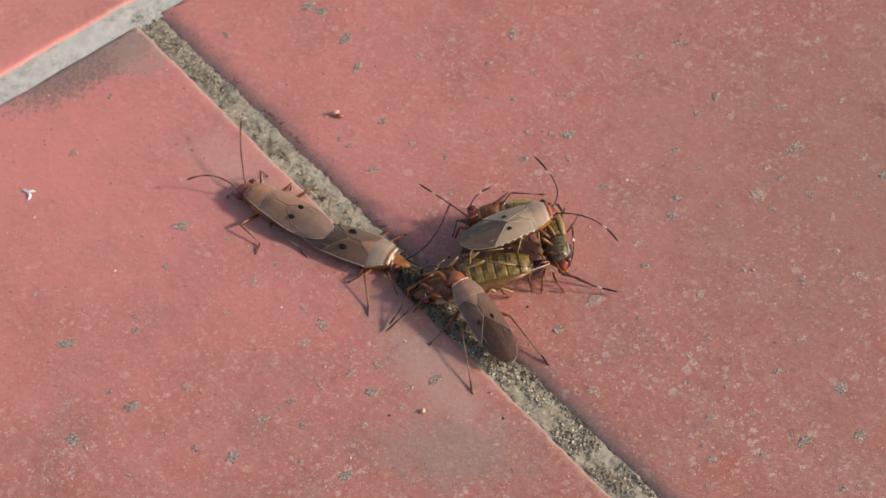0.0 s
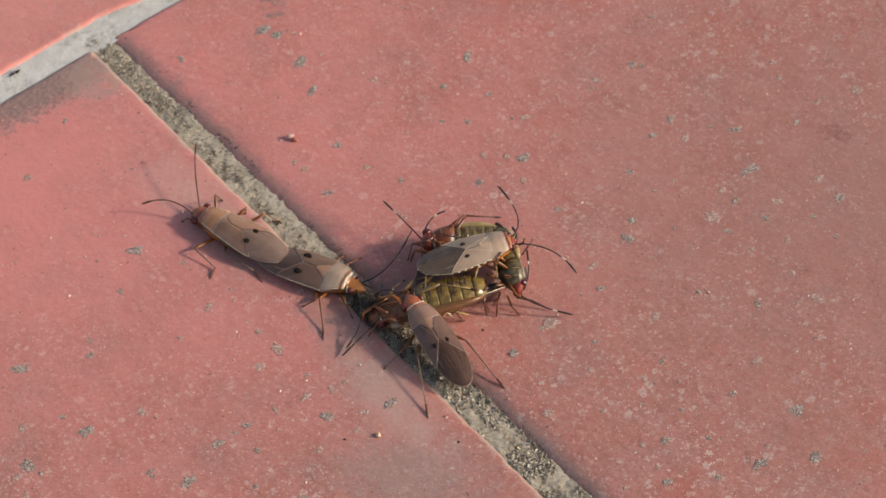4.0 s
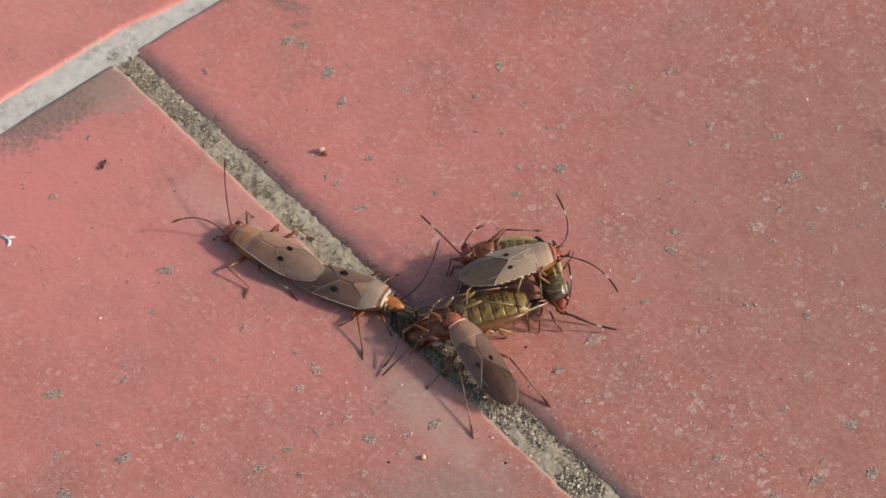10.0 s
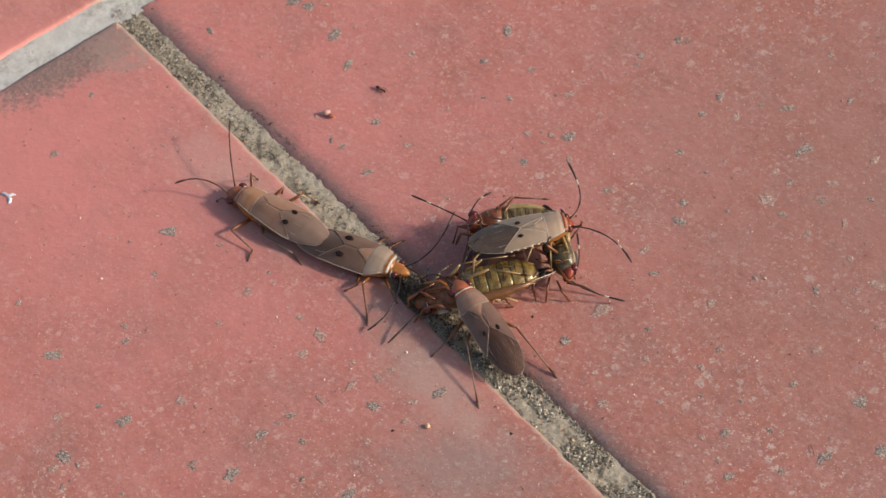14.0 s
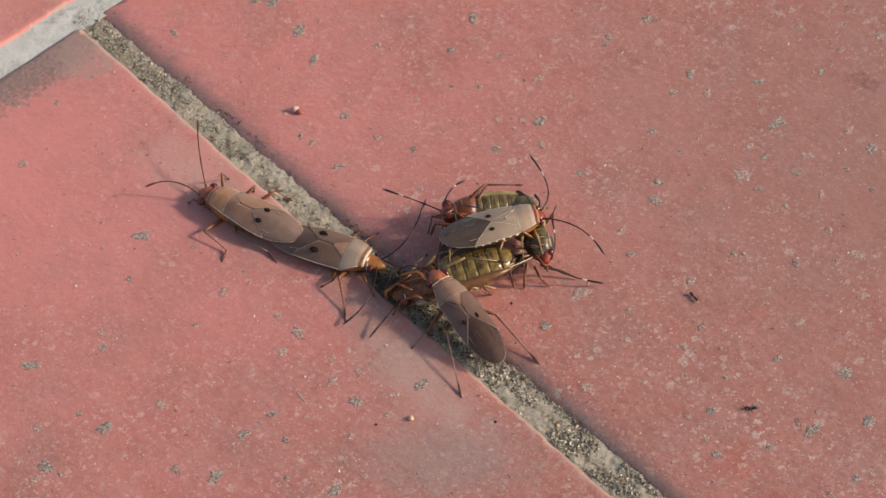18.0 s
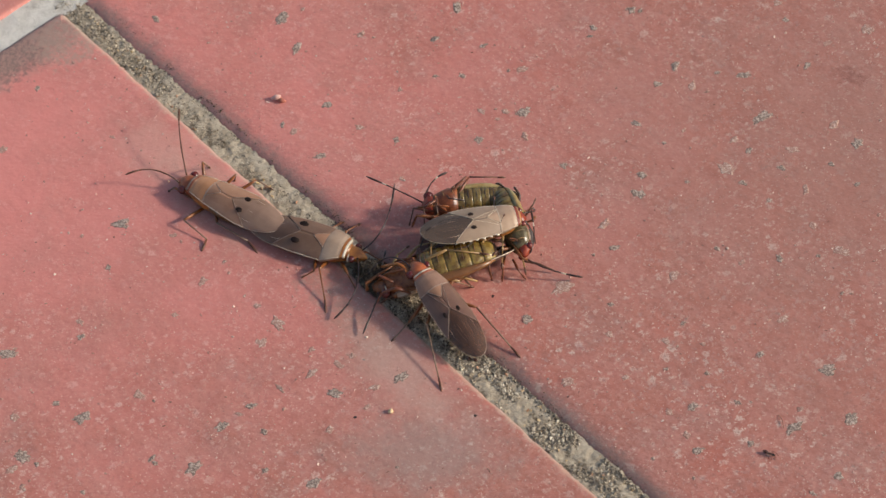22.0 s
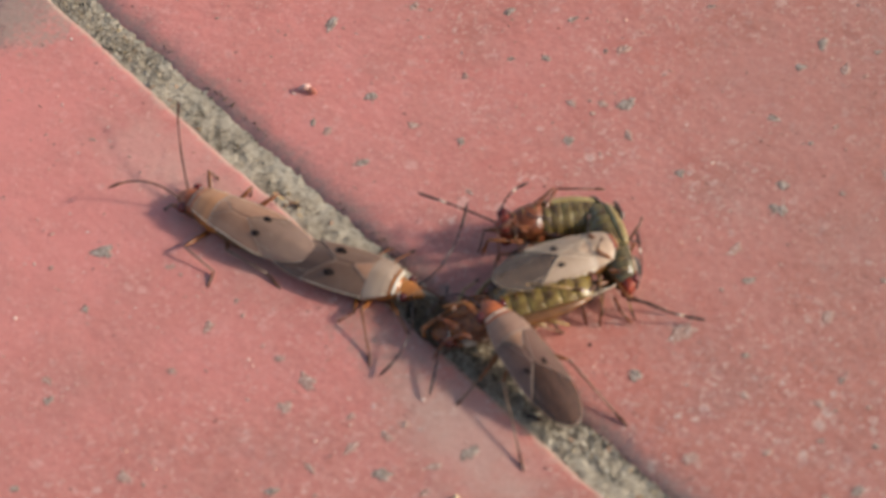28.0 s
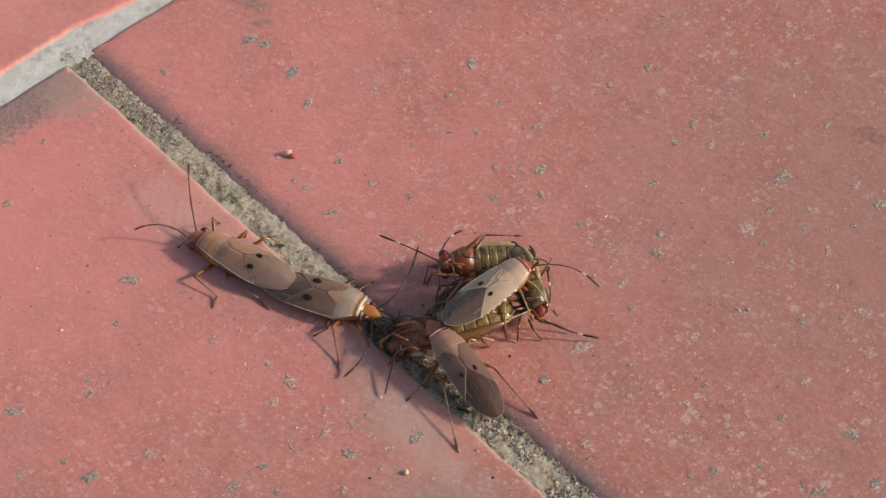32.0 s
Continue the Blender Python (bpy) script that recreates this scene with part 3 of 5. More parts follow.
GOLD = grains_paint("golden_grains", (0.0, (0.42, 0.27, 0.13)), (0.4, (0.6, 0.43, 0.22)), (0.75, (0.45, 0.2, 0.1)), (1.0, (0.8, 0.7, 0.52)), rough=0.35)
bright = strewn(1, 18, -3.3, -1.2, 60, 0.1, 0.24, -0.34, 31) + strewn(18, 50, -3.3, -1.4, 70, 0.07, 0.2, -0.34, 32, 0.8) + strewn(34, 38, -3.2, -1.6, 14, 0.16, 0.34, -0.34, 33) + strewn(66, 110, -3.3, 0.2, 90, 0.1, 0.25, -0.34, 34)
tagged(part("coarse_sand", grain_heap(bright, 35), GOLD, None, flat=True), "golden and reddish coarse sand grains in the joint", "sand", kind="stuff")


def clod(at, size, count, seed, label):
    """A heap of dark soil crumbs that has gathered in the joint."""
    rng = random.Random(seed)
    spots = []
    for _ in range(count):
        a, d = rng.uniform(0, 2 * math.pi), rng.random() ** 0.6
        x, y = math.cos(a) * d * size[0], math.sin(a) * d * size[1]
        spots.append((x, y, rng.random() * size[2] * (1 - d * d) - 0.3, 0.035 * 5.5 ** (rng.random() ** 2.8)))
    ob = part("soil_clod", grain_heap(spots, seed), SOIL, None, label, flat=True)
    ob.location = Vector(at) * MM
    return tagged(ob, category="soil", kind="stuff")


def edge_soil(seed):
    """Dark crumbs in patches: along one edge of the joint and where the two joints meet."""
    rng = random.Random(seed)
    spots = []
    while len(spots) < 3800:
        x, y = rng.uniform(0.5, 116), rng.gauss(-0.05, 0.45)
        if len(spots) % 3 == 0:
            y = rng.uniform(-3.2, -1.3 if x < 52 else 0.2)
            if x > 52 or x > 16 and noise.noise(Vector((x * 0.45, y * 0.7, 2.5))) < 0.18:
                continue
        elif noise.noise(Vector((x * 0.3, 0.0, 5.5))) + 0.5 * noise.noise(Vector((x * 1.4, y, 1.5))) < rng.uniform(-0.35, 0.45):
            continue
        if y > 1.3:
            continue
        r = 0.03 * 4.0 ** (rng.random() ** 2)
        ground_z = joint_height(x, y, -0.34, 0.17, 3) if y < -0.1 else -0.42 * max(0.0, 1 - y / 1.2) ** 2
        spots.append((x, y, ground_z + r * 0.4, r))
    return spots


tagged(part("soil_crumbs", grain_heap(edge_soil(21), 22), SOIL, None, flat=True), "dark brown soil crumbs caught along the joint edge", "soil", kind="stuff")
clod((54.1, -2.0, -0.4), (3.4, 2.1, 2.9), 6500, 11, "dark crumbly soil lump in the tile joint between bugs")
clod((60.0, -2.2, -0.5), (6.5, 2.6, 1.1), 5200, 12, "dark damp soil spread along the tile joint")
clod((66.5, -1.9, -0.5), (4.2, 1.9, 0.7), 3000, 13, "dark soil in the tile joint below a bug")


# ---- marks on the tiles ----
def flake(radius, seed, stretch=1.5, thick=0.05):
    """A ragged low scab."""
    rng = random.Random(seed)
    bm = bmesh.new()
    n = 16
    turn = rng.uniform(0, 3.1)
    rim, inner = [], []
    for k in range(n):
        a = 2 * math.pi * k / n
        r = radius * (1 + 0.45 * noise.noise(Vector((math.cos(a) * 1.6, math.sin(a) * 1.6, seed * 3.7))) + rng.uniform(-0.12, 0.12))
        x, y = r * math.cos(a) * stretch, r * math.sin(a)
        x, y = x * math.cos(turn) - y * math.sin(turn), x * math.sin(turn) + y * math.cos(turn)
        rim.append(bm.verts.new((x, y, -0.01)))
        inner.append(bm.verts.new((x * 0.75, y * 0.75, thick * rng.uniform(0.4, 1.2))))
    mid = bm.verts.new((0, 0, thick * 0.3))
    for k in range(n):
        bm.faces.new((rim[k], rim[(k + 1) % n], inner[(k + 1) % n], inner[k]))
        bm.faces.new((inner[k], inner[(k + 1) % n], mid))
    return bm


def scabs(radius, seed, rim=0.05):
    """A blown pit: a ragged outline, a crumbled rim and a sunken uneven floor, with crumbs round it."""
    rng = random.Random(seed)
    bm = bmesh.new()
    n, rings = 26, (1.0, 0.86, 0.7, 0.45, 0.2)
    turn, stretch = rng.uniform(0, 3.14), rng.uniform(1.0, 1.9)
    loops = []
    for depth, k in enumerate(rings):
        loop = []
        for i in range(n):
            a = 2 * math.pi * i / n
            d = Vector((math.cos(a), math.sin(a), seed * 3.7))
            out = radius * k * (1 + 0.55 * noise.noise(d * 1.3) + 0.5 * noise.noise(d * 3.1) + rng.uniform(-0.13, 0.13) * k)
            x, y = out * math.cos(a) * stretch, out * math.sin(a)
            x, y = x * math.cos(turn) - y * math.sin(turn), x * math.sin(turn) + y * math.cos(turn)
            z = (-0.02, rim * rng.uniform(0.1, 0.8), 0.01 + rim * rng.uniform(0.0, 1.2), 0.012 + rim * rng.uniform(0, 1.2), 0.01 + rim * rng.uniform(0, 1.0))[depth]
            loop.append(bm.verts.new((x, y, z)))
        loops.append(loop)
    for depth, (a, b) in enumerate(zip(loops, loops[1:])):
        for i in range(n):
            f = bm.faces.new((a[i], a[(i + 1) % n], b[(i + 1) % n], b[i]))
            f.material_index = int(depth < 2 and noise.noise(Vector((i * 0.5, seed * 1.7, depth * 0.3))) > 0.05 + 0.15 * depth)
    bm.faces.new(loops[-1])
    for _ in range(9):
        a, d, r = rng.uniform(0, 6.28), radius * rng.uniform(1.0, 2.1), radius * rng.uniform(0.06, 0.2)
        middle = Vector((math.cos(a) * d, math.sin(a) * d, 0))
        top = bm.verts.new(middle + Vector((0, 0, r * 0.5)))
        foot = [bm.verts.new(middle + Vector((math.cos(b) * r * rng.uniform(0.6, 1.5), math.sin(b) * r * rng.uniform(0.6, 1.5), -0.02))) for b in (0, 1.2, 2.5, 3.8, 5.0)]
        for i in range(5):
            bm.faces.new((foot[i], foot[(i + 1) % 5], top)).material_index = 1
    return bm


PITS = [(18.3, 13.5, 1.0), (30.4, 28.5, .8), (31.8, 9.3, .8), (29.7, -17.1, 1.0), (47.7, -35.3, 1.1), (60.7, -30.8, 1.2), (47.1, 23.9, .9),
        (65.3, 41.8, 1.2), (59.4, 44.3, .9), (64.2, 25.2, .9), (69.0, 5.9, 1.0), (94.9, 23.7, 1.1), (66.0, -8.3, .9), (62.9, -14.7, .9)]
MORE_PITS = [(101.0, 21.2, .9), (80.8, 30.0, .6), (56.7, 31.5, .6), (55.8, 22.1, .7), (8.6, 3.4, .5), (22.9, 11.9, .8), (36.9, 4.2, .6),
             (40.8, 11.5, .6), (53.4, 39.8, .7), (54.0, 36.8, .7), (89.1, 10.7, .7), (96.5, 11.9, .6), (105.4, 15.5, .8), (73.5, 13.4, .5),
             (32.3, 23.7, .6), (11.1, 13.2, 1.1), (44.0, 41.9, .6)]
PALE = [(26.2, 18.3, .8), (67.9, 34.2, 1.2), (68.4, 11.1, 1.4), (52.6, -16.0, 1.0), (51.8, -13.2, 1.1), (49.4, -29.3, 1.0), (59.3, -14.7, .8),
        (43.9, 20.7, .6), (79.9, 35.5, .7), (64.9, 20.0, .8), (75.0, 20.6, .8), (78.1, 3.7, .9), (87.0, 24.9, .8), (48.1, -44.5, .9), (27.3, -34.9, .6),
        (41.9, -15.4, .7), (12.4, -20.2, .8), (37.4, -28.1, .7)]
SMALL_PITS = [(68.0, 18.6, 0.51), (80.4, 17.1, 0.51), (88.8, 20.1, 0.56), (86.9, 14.6, 0.38), (98.0, 16.3, 0.85), (93.5, 7.5, 0.85), (46.8, 17.9, 0.85), (38.6, 22.5, 0.51),
              (36.8, 26.9, 0.51), (12.9, 14.0, 0.89), (43.0, 37.2, 0.62), (57.2, 42.5, 0.42), (74.8, 46.5, 1.13), (62.4, 27.2, 0.76), (67.7, 37.6, 0.6), (71.8, 38.4, 0.6),
              (74.3, 34.5, 0.53), (63.1, 50.1, 0.55), (56.6, 52.9, 0.6), (70.6, 34.1, 0.47), (75.1, 42.5, 0.47), (47.5, -42.7, 1.13), (44.4, -36.2, 0.58), (35.8, -36.1, 0.95),
              (58.3, -21.8, 0.67), (58.4, -25.6, 0.8), (61.9, -22.8, 0.58), (65.8, -25.7, 0.51), (70.5, -23.1, 0.91), (39.1, -29.2, 0.6), (83.3, 33.1, 0.38), (75.4, 26.2, 0.38)]
FAR_PITS = [(30.6, 4.0, 0.38), (79.0, 42.5, 0.53)]
SMALL_PALE = [(84.5, 35.3, 1.02), (80.9, 14.3, 0.62), (76.3, 10.7, 0.76), (83.8, 16.8, 0.51), (81.7, 8.3, 0.51), (88.0, 8.6, 0.62), (96.7, 18.4, 0.55), (91.3, 8.0, 0.55),
              (36.6, 9.8, 0.67), (32.2, 4.3, 0.75), (42.3, 27.7, 0.76), (45.8, 22.5, 0.67), (49.9, 21.7, 0.67), (75.9, 38.2, 0.64), (63.8, 58.2, 1.09), (54.2, 54.0, 0.78),
              (70.8, 41.0, 0.73), (62.2, 53.8, 0.71), (71.2, 46.5, 0.71), (65.5, 37.5, 0.78), (56.8, 39.3, 0.65), (58.5, 39.9, 0.36), (42.8, -40.4, 0.82), (66.2, -17.8, 0.67),
              (60.3, -11.9, 0.71), (66.6, -13.2, 0.58), (60.4, -10.2, 0.64), (58.6, -18.2, 0.58), (65.2, -11.1, 0.67), (43.5, -20.3, 0.6)]
right_tile = [o for o in pavement.children if abs(o.location.x) < 1e-6 and abs(o.location.y) < 1e-6][0]
left_tile = [o for o in pavement.children if abs(o.location.x) < 1e-6 and abs(o.location.y + (SIZE + JOINT) * MM) < 1e-6][0]


def on_tile(name, bm, material, x, y, label=""):
    home = right_tile if y > 0 else left_tile
    ob = part(name, bm, material, home, label)
    if name != "hole":
        ob.data.materials.append(PALE_CHIP)
    ob.location = Vector((x, y, 0.0)) * MM - home.location
    return ob


for n, (x, y, r) in enumerate(PITS + MORE_PITS + SMALL_PITS + FAR_PITS):
    on_tile("chip", scabs(0.62 * r, n + 5, 0.05), CHIP, x, y, "grey filled pit")
for n, (x, y, r) in enumerate(PALE + SMALL_PALE):
    on_tile("lime_patch", scabs(0.58 * r, n + 120, 0.045), PALE_CHIP, x, y, "pale lime patch")
for n, (x, y) in enumerate(((64.3, 5.3), (75.0, -5.9), (66.8, -14.9))):
    on_tile("hole", flake(0.17, n + 90, 1.1, 0.05), BLACK, x, y, "small black hole")
rng = random.Random(8)
for n in range(150):
    x, y = rng.uniform(4, 112), rng.uniform(-56, 62)
    if not -JOINT - 3 < y < 3.5:
        pale = n % 5 < 3
        on_tile("lime_patch" if pale else "chip", scabs(0.11 * 2.8 ** rng.random(), n + 300, 0.04), PALE_CHIP if pale else CHIP, x, y)
rng = random.Random(5)
small = []
for _ in range(24000):
    x, y = rng.uniform(2, 118), rng.uniform(-60, 66)
    if noise.noise(Vector((x * 0.35, y * 0.35, 3.0))) + 0.6 * noise.noise(Vector((x * 0.09, y * 0.09, 7.0))) < rng.uniform(-0.6, 0.7):
        continue
    if -JOINT - 1.5 < y < 1.5:
        continue
    small.append((x, y, 0.0, 0.045 * 4.2 ** (rng.random() ** 1.8)))
tagged(part("grit", grain_heap(small, 6), grains_paint("pale_grit", (0.0, (0.24, 0.13, 0.105)), (0.3, (0.46, 0.28, 0.22)), (0.7, (0.6, 0.42, 0.34)), (1.0, (0.74, 0.6, 0.5)), rough=0.85), None, flat=True),
       "fine pale grit scattered over the tiles", "grit", kind="stuff")


# ---- the bugs ----
Z = Vector((0, 0, 1))


def axes(head, tail, up):
    """The frame of a bug in millimetres: x to its head, z out of its back."""
    head, tail = Vector(head), Vector(tail)
    x = (head - tail).normalized()
    z = (Vector(up) - x * x.dot(Vector(up))).normalized()
    y = z.cross(x)
    m = Matrix((x, y, z)).transposed().to_4x4()
    m.translation = (head + tail) / 2
    return m, (head - tail).length / 13.0


def back(x, y):
    """The height of the folded wings."""
    return 1.2 - (0.017 if x < 1 else 0.05) * (x - 1) ** 2 - 0.1 * y * y - 0.2 * abs(y) ** 1.3


def wing_edge(x):
    """The outer edge of the folded wings."""
    if x > -1.3:
        return 1.74 + 0.21 * math.sin(math.pi * (2.7 - x) / 8.0)
    t = min(1.0, (-1.3 - x) / 5.2)
    return 1.95 * math.sqrt(max(0.0, 1 - t ** 2.2))


def antenna(bug, m, s, side, mid, tip, band=True, nose=1.0):
    """A jointed feeler by way of mid to tip (places in the world)."""
    base = Vector((4.4 + 1.35 * nose, 0.5 * side, 0.3)) * s
    inv = m.inverted()
    a, b = inv @ Vector(mid) - base, inv @ Vector(tip) - base
    r = 0.095
    pull = 2 * a - 0.5 * b  # the bow's control point, so that it passes by a

    def along(k):
        k = 0.45 + 0.55 * k
        return pull * (2 * k * (1 - k)) + b * k * k
    ob = part("antenna", tube([along(k) for k in (-0.82, -0.6, -0.4, -0.15, 0.05, 0.25, 0.45)],
                              [r, r * .85, r * .75, r * .95, r * .7, r * .7, r * .8]), SHIN if band is False else DARK, bug, "dark slender feeler")
    ob.location = base * MM
    part("antenna_tip", tube([along(k) for k in (0.57, 0.75, 0.92, 1.0)], [r * .8, r * 1.25, r * 1.2, r * .5]), SHIN if band is False else DARK, ob)
    part("antenna_band", tube([along(k) for k in (0.44, 0.5, 0.57)], [r * .82, r * .9, r * .85]), CREAM if band is True else (SHIN if band is False else DARK), ob, "cream ring" if band is True else "")
    return ob


def leg(bug, m, s, pair, side, foot, lift, local=False, femur=LEG, shin=SHIN):
    """A leg from its hip to a foot on the ground (or, for local, at a place in the bug's space)."""
    hip = Vector(((3.9, 0.75, -0.8), (2.6, 0.95, -0.95), (1.3, 0.95, -0.95))[pair]) * s
    hip.y *= side
    if local:
        hip.z *= 1.45
    inv = m.inverted()
    end = (Vector(foot) * s if local else inv @ Vector(foot)) - hip
    bow = 0.0 if isinstance(lift, tuple) else lift
    rise = (m.to_3x3().inverted() @ Z) * bow if not local else Vector((0, 0, -bow))
    knee = inv @ Vector(lift[:3]) - hip if isinstance(lift, tuple) else end * 0.42 + rise
    ankle = inv @ Vector(lift[3:]) - hip if isinstance(lift, tuple) and len(lift) > 3 else knee.lerp(end, 0.8)
    k = min(s, 0.92)
    ob = part("leg", tube([(0, 0, 0), knee * 0.3, knee * 0.75, knee], [0.16 * k, 0.22 * k, 0.2 * k, 0.12 * k]), femur, bug)
    ob.location = hip * MM
    part("tibia", tube([knee, knee.lerp(ankle, 0.5), ankle], [0.11 * k, 0.085 * k, 0.09 * k]), shin, ob, "thin brown shin")
    toe = end + (end - ankle).normalized() * 0.1
    part("tarsus", tube([ankle, ankle.lerp(toe, 0.55), toe], [0.1 * k, 0.15 * k, 0.08 * k]), SHIN, ob)
    return ob


def bug(label, head, tail, up, corium, membrane, belly, legs, feelers, wings=True, bend=0.0, head_paint=ORANGE, shield=PRONOTUM, scut=CORIUM, spots=True, femur=LEG, shin=SHIN, scale=1.0, lying=False, collar=CREAM, dot_size=1.0, rim_paint=OLIVE_RIM, dashes=False, dot_out=0.78, chest_paint=None, slim=1.0, rim_size=1.0, chest_size=1.42, dot_at=-0.75, shoulder=1.0, head_size=1.0, head_len=1.0, ridge=True, vein=None, patch_paint=CREAM, group="bugs on the tile joint"):
    m, s = axes(head, tail, up)
    s *= scale
    vein = vein or VEIN
    placed = m.copy()
    placed.translation = m.translation * MM
    ob = thing("bug", label, "bug", group, placed)

    def fit(bm):
        for v in bm.verts:
            v.co *= s
            v.co.y *= slim
            v.co.z *= slim
            if bend and v.co.x < 2.0 * s:
                d = (2.0 * s - v.co.x)
                v.co.z += bend * d * d * 0.01
        return bm

    # abdomen: a dark core with six shells over it
    def wide(x):
        return (2.15 if lying else 1.86) * max(0.05, 1 - (abs(x + 0.9) / 4.6) ** 2.6) ** 0.5

    def deep(x):
        return (1.7 if lying else 1.42) * max(0.05, 1 - (abs(x + 0.4) / 5.0) ** 2.4) ** 0.5
    xs = [1.6 - 6.6 * k / 12 for k in range(13)]
    part("abdomen", fit(loft([(x, 0, 0, wide(x) * 0.95, 0.5, deep(x) * 0.95) for x in xs])), DARK if belly is not AMBER else belly, ob)
    for k in range(6):
        a, b = 1.5 - 1.06 * k, 1.5 - 1.06 * (k + 1) + 0.045
        rings = []
        for t in (0.0, 0.12, 0.5, 0.88, 1.0):
            x = a + (b - a) * t
            f = (0.98, 1.0, 1.006, 1.0, 0.98)[int(round(t * 4)) if t in (0.0, 0.5, 1.0) else (1 if t < 0.5 else 3)]
            rings.append((x, 0, 0, wide(x) * f, 0.52, deep(x) * f))
        part("abdomen_segment", fit(loft(rings, 16)), belly, ob)
    big = chest_size if lying else 1.0
    chest = [(1.3, 0, 0, 1.6, 0.6, 1.25), (2.4, 0, 0, 1.62, 0.8, 1.3), (3.4, 0, 0.02, 1.42, 0.85, 1.2), (4.1, 0, 0.05, 1.12, 0.8, 1.0), (4.75, 0, 0.05, 0.82, 0.65, 0.75)]
    chest = [(x, y, z, w * big, u, d * big) for x, y, z, w, u, d in chest]
    part("thorax", fit(loft(chest, 16)), chest_paint or (RUST if lying else ORANGE), ob, "rust brown chest" if lying else "orange brown chest")
    if lying:
        for side in (-1, 1):
            for k, (x, w, d) in () if rim_paint is AMBER else enumerate(((1.75, 1.5, 0.75), (2.95, 1.4, 0.75), (3.95, 1.1, 0.65))):
                arc = curve((x - 0.1, side * w * 0.45 * big, -d * 1.35 * big), (x + 0.15, side * w * 1.05 * big, -d * 0.3 * big), (0.12, side * 0.28, -0.22), 6)
                part("chest_patch", fit(tube(arc, [0.01, 0.03, 0.06, 0.065, 0.05, 0.03, 0.01], 6)), patch_paint, ob, "pale crescent at a leg socket")
            for k in range(5):
                x = 0.95 - 1.06 * k
                a, b = side * 0.35, side * wide(x) * 0.9
                line = [(x + 0.1 * t, a + (b - a) * t, -deep(x) * math.sqrt(max(0.0, 1 - ((a + (b - a) * t) / wide(x)) ** 2)) - 0.03) for t in (0.0, 0.25, 0.5, 0.75, 1.0)]
                part("belly_line", fit(tube(line, [0.015, 0.035, 0.055 + 0.02 * (k % 2), 0.03, 0.01], 5)), AMBER if belly is GREEN else DARK, ob, "dark belly line")
            rim = [(1.4 - 6.0 * k / 10, side * wide(1.4 - 6.0 * k / 10) * 1.02, 0.12) for k in range(11)]
            part("flank_rim", fit(tube(rim, [v * rim_size for v in (0.25, 0.34, 0.4, 0.42, 0.42, 0.4, 0.38, 0.34, 0.28, 0.2, 0.07)], 8)), rim_paint, ob, "smooth flank")
    # head
    skull = [(4.4, 0, 0.05, 0.8, 0.55, 0.65), (4.9, 0, 0.08, 0.84, 0.6, 0.66), (5.35, 0, 0.08, 0.86, 0.56, 0.62), (5.8, 0, 0.04, 0.62, 0.46, 0.52), (6.2, 0, -0.04, 0.36, 0.32, 0.4), (6.5, 0, -0.12, 0.14, 0.15, 0.2)]
    part("head", fit(loft([(4.4 + (x - 4.4) * (0.72 if lying else head_len), y, z, w * big * head_size, u * big * head_size, d * big * head_size) for x, y, z, w, u, d in skull], 16)), head_paint, ob)
    for side in (-1, 1):
        eye = lump(0.36 * big * head_size, 0.0, 0, 1.0)
        bmesh.ops.translate(eye, vec=(4.95 if lying else 4.4 + 0.8 * head_len, 0.8 * side * big * head_size, 0.25), verts=eye.verts)
        part("eye", fit(eye), EYE, ob, "dark red bulging eye")
        crescent = tube(curve((4.86, 0.5 * side * big, 0.62 * big), (4.83, 0.86 * side * big, -0.35), (0.0, 0.3 * side, 0.1), 6), [0.02, 0.05, 0.07, 0.07, 0.07, 0.05, 0.02], 6)
        part("cheek_mark", fit(crescent), CREAM, ob, "cream crescent behind the eye")
    part("beak", fit(tube([(6.4, 0, -0.12), (6.3, 0, -0.7), (5.2, 0, -1.0), (3.6, 0, -1.45)], [0.17, 0.15, 0.12, 0.05])), LEG, ob)
    # shield behind the head
    half = lambda x: (1.75 * shoulder - (1.75 * shoulder - 1.0) * ((x - 2.3) / 2.3) ** 1.3) if x > 2.3 else 1.75 * shoulder  # noqa: E731

    def wing_side(x):
        return wing_edge(x) * (1 + (shoulder - 1) * min(1.0, max(0.0, (x + 2.2) / 4.5)))
    shell = lambda x, y: 1.26 - 0.09 * min(1.0, max(0.0, (3.1 - x) / 0.9)) ** 1.5 - 0.1 * max(0.0, x - 2.9) ** 1.6 - 0.1 * y * y - 0.2 * abs(y) ** 1.3 + 0.05 * math.exp(-((x - 3.75) / 0.25) ** 2)  # noqa: E731
    part("pronotum", fit(sheet(2.2, 4.16, 14, lambda x: -half(x), half, 14, shell, 0.4)), shield, ob, "tan shield behind the head")
    if ridge:
        # on the warm-winged bug the pale tone is a painted glint along this ridge
        part("shield_ridge", fit(sheet(2.18, 2.29, 3, lambda x: -half(x) * 0.97, lambda x: half(x) * 0.97, 14, lambda x, y: shell(x, y) + 0.035, 0.15)), VEIN_DIM if corium is CORIUM_WARM else vein, ob, "ridge painted pale across the shield")
    part("shoulder_band", fit(sheet(4.12, 4.42, 3, lambda x: -half(x) - 0.01, lambda x: half(x) + 0.01, 14, lambda x, y: shell(x, y) + 0.02, 0.35)), head_paint, ob, "orange red band")
    part("collar", fit(sheet(4.4, 4.56, 3, lambda x: -half(x) - 0.03, lambda x: half(x) + 0.03, 14, lambda x, y: shell(x, y) + 0.04, 0.35)), collar, ob, "thin pale collar")
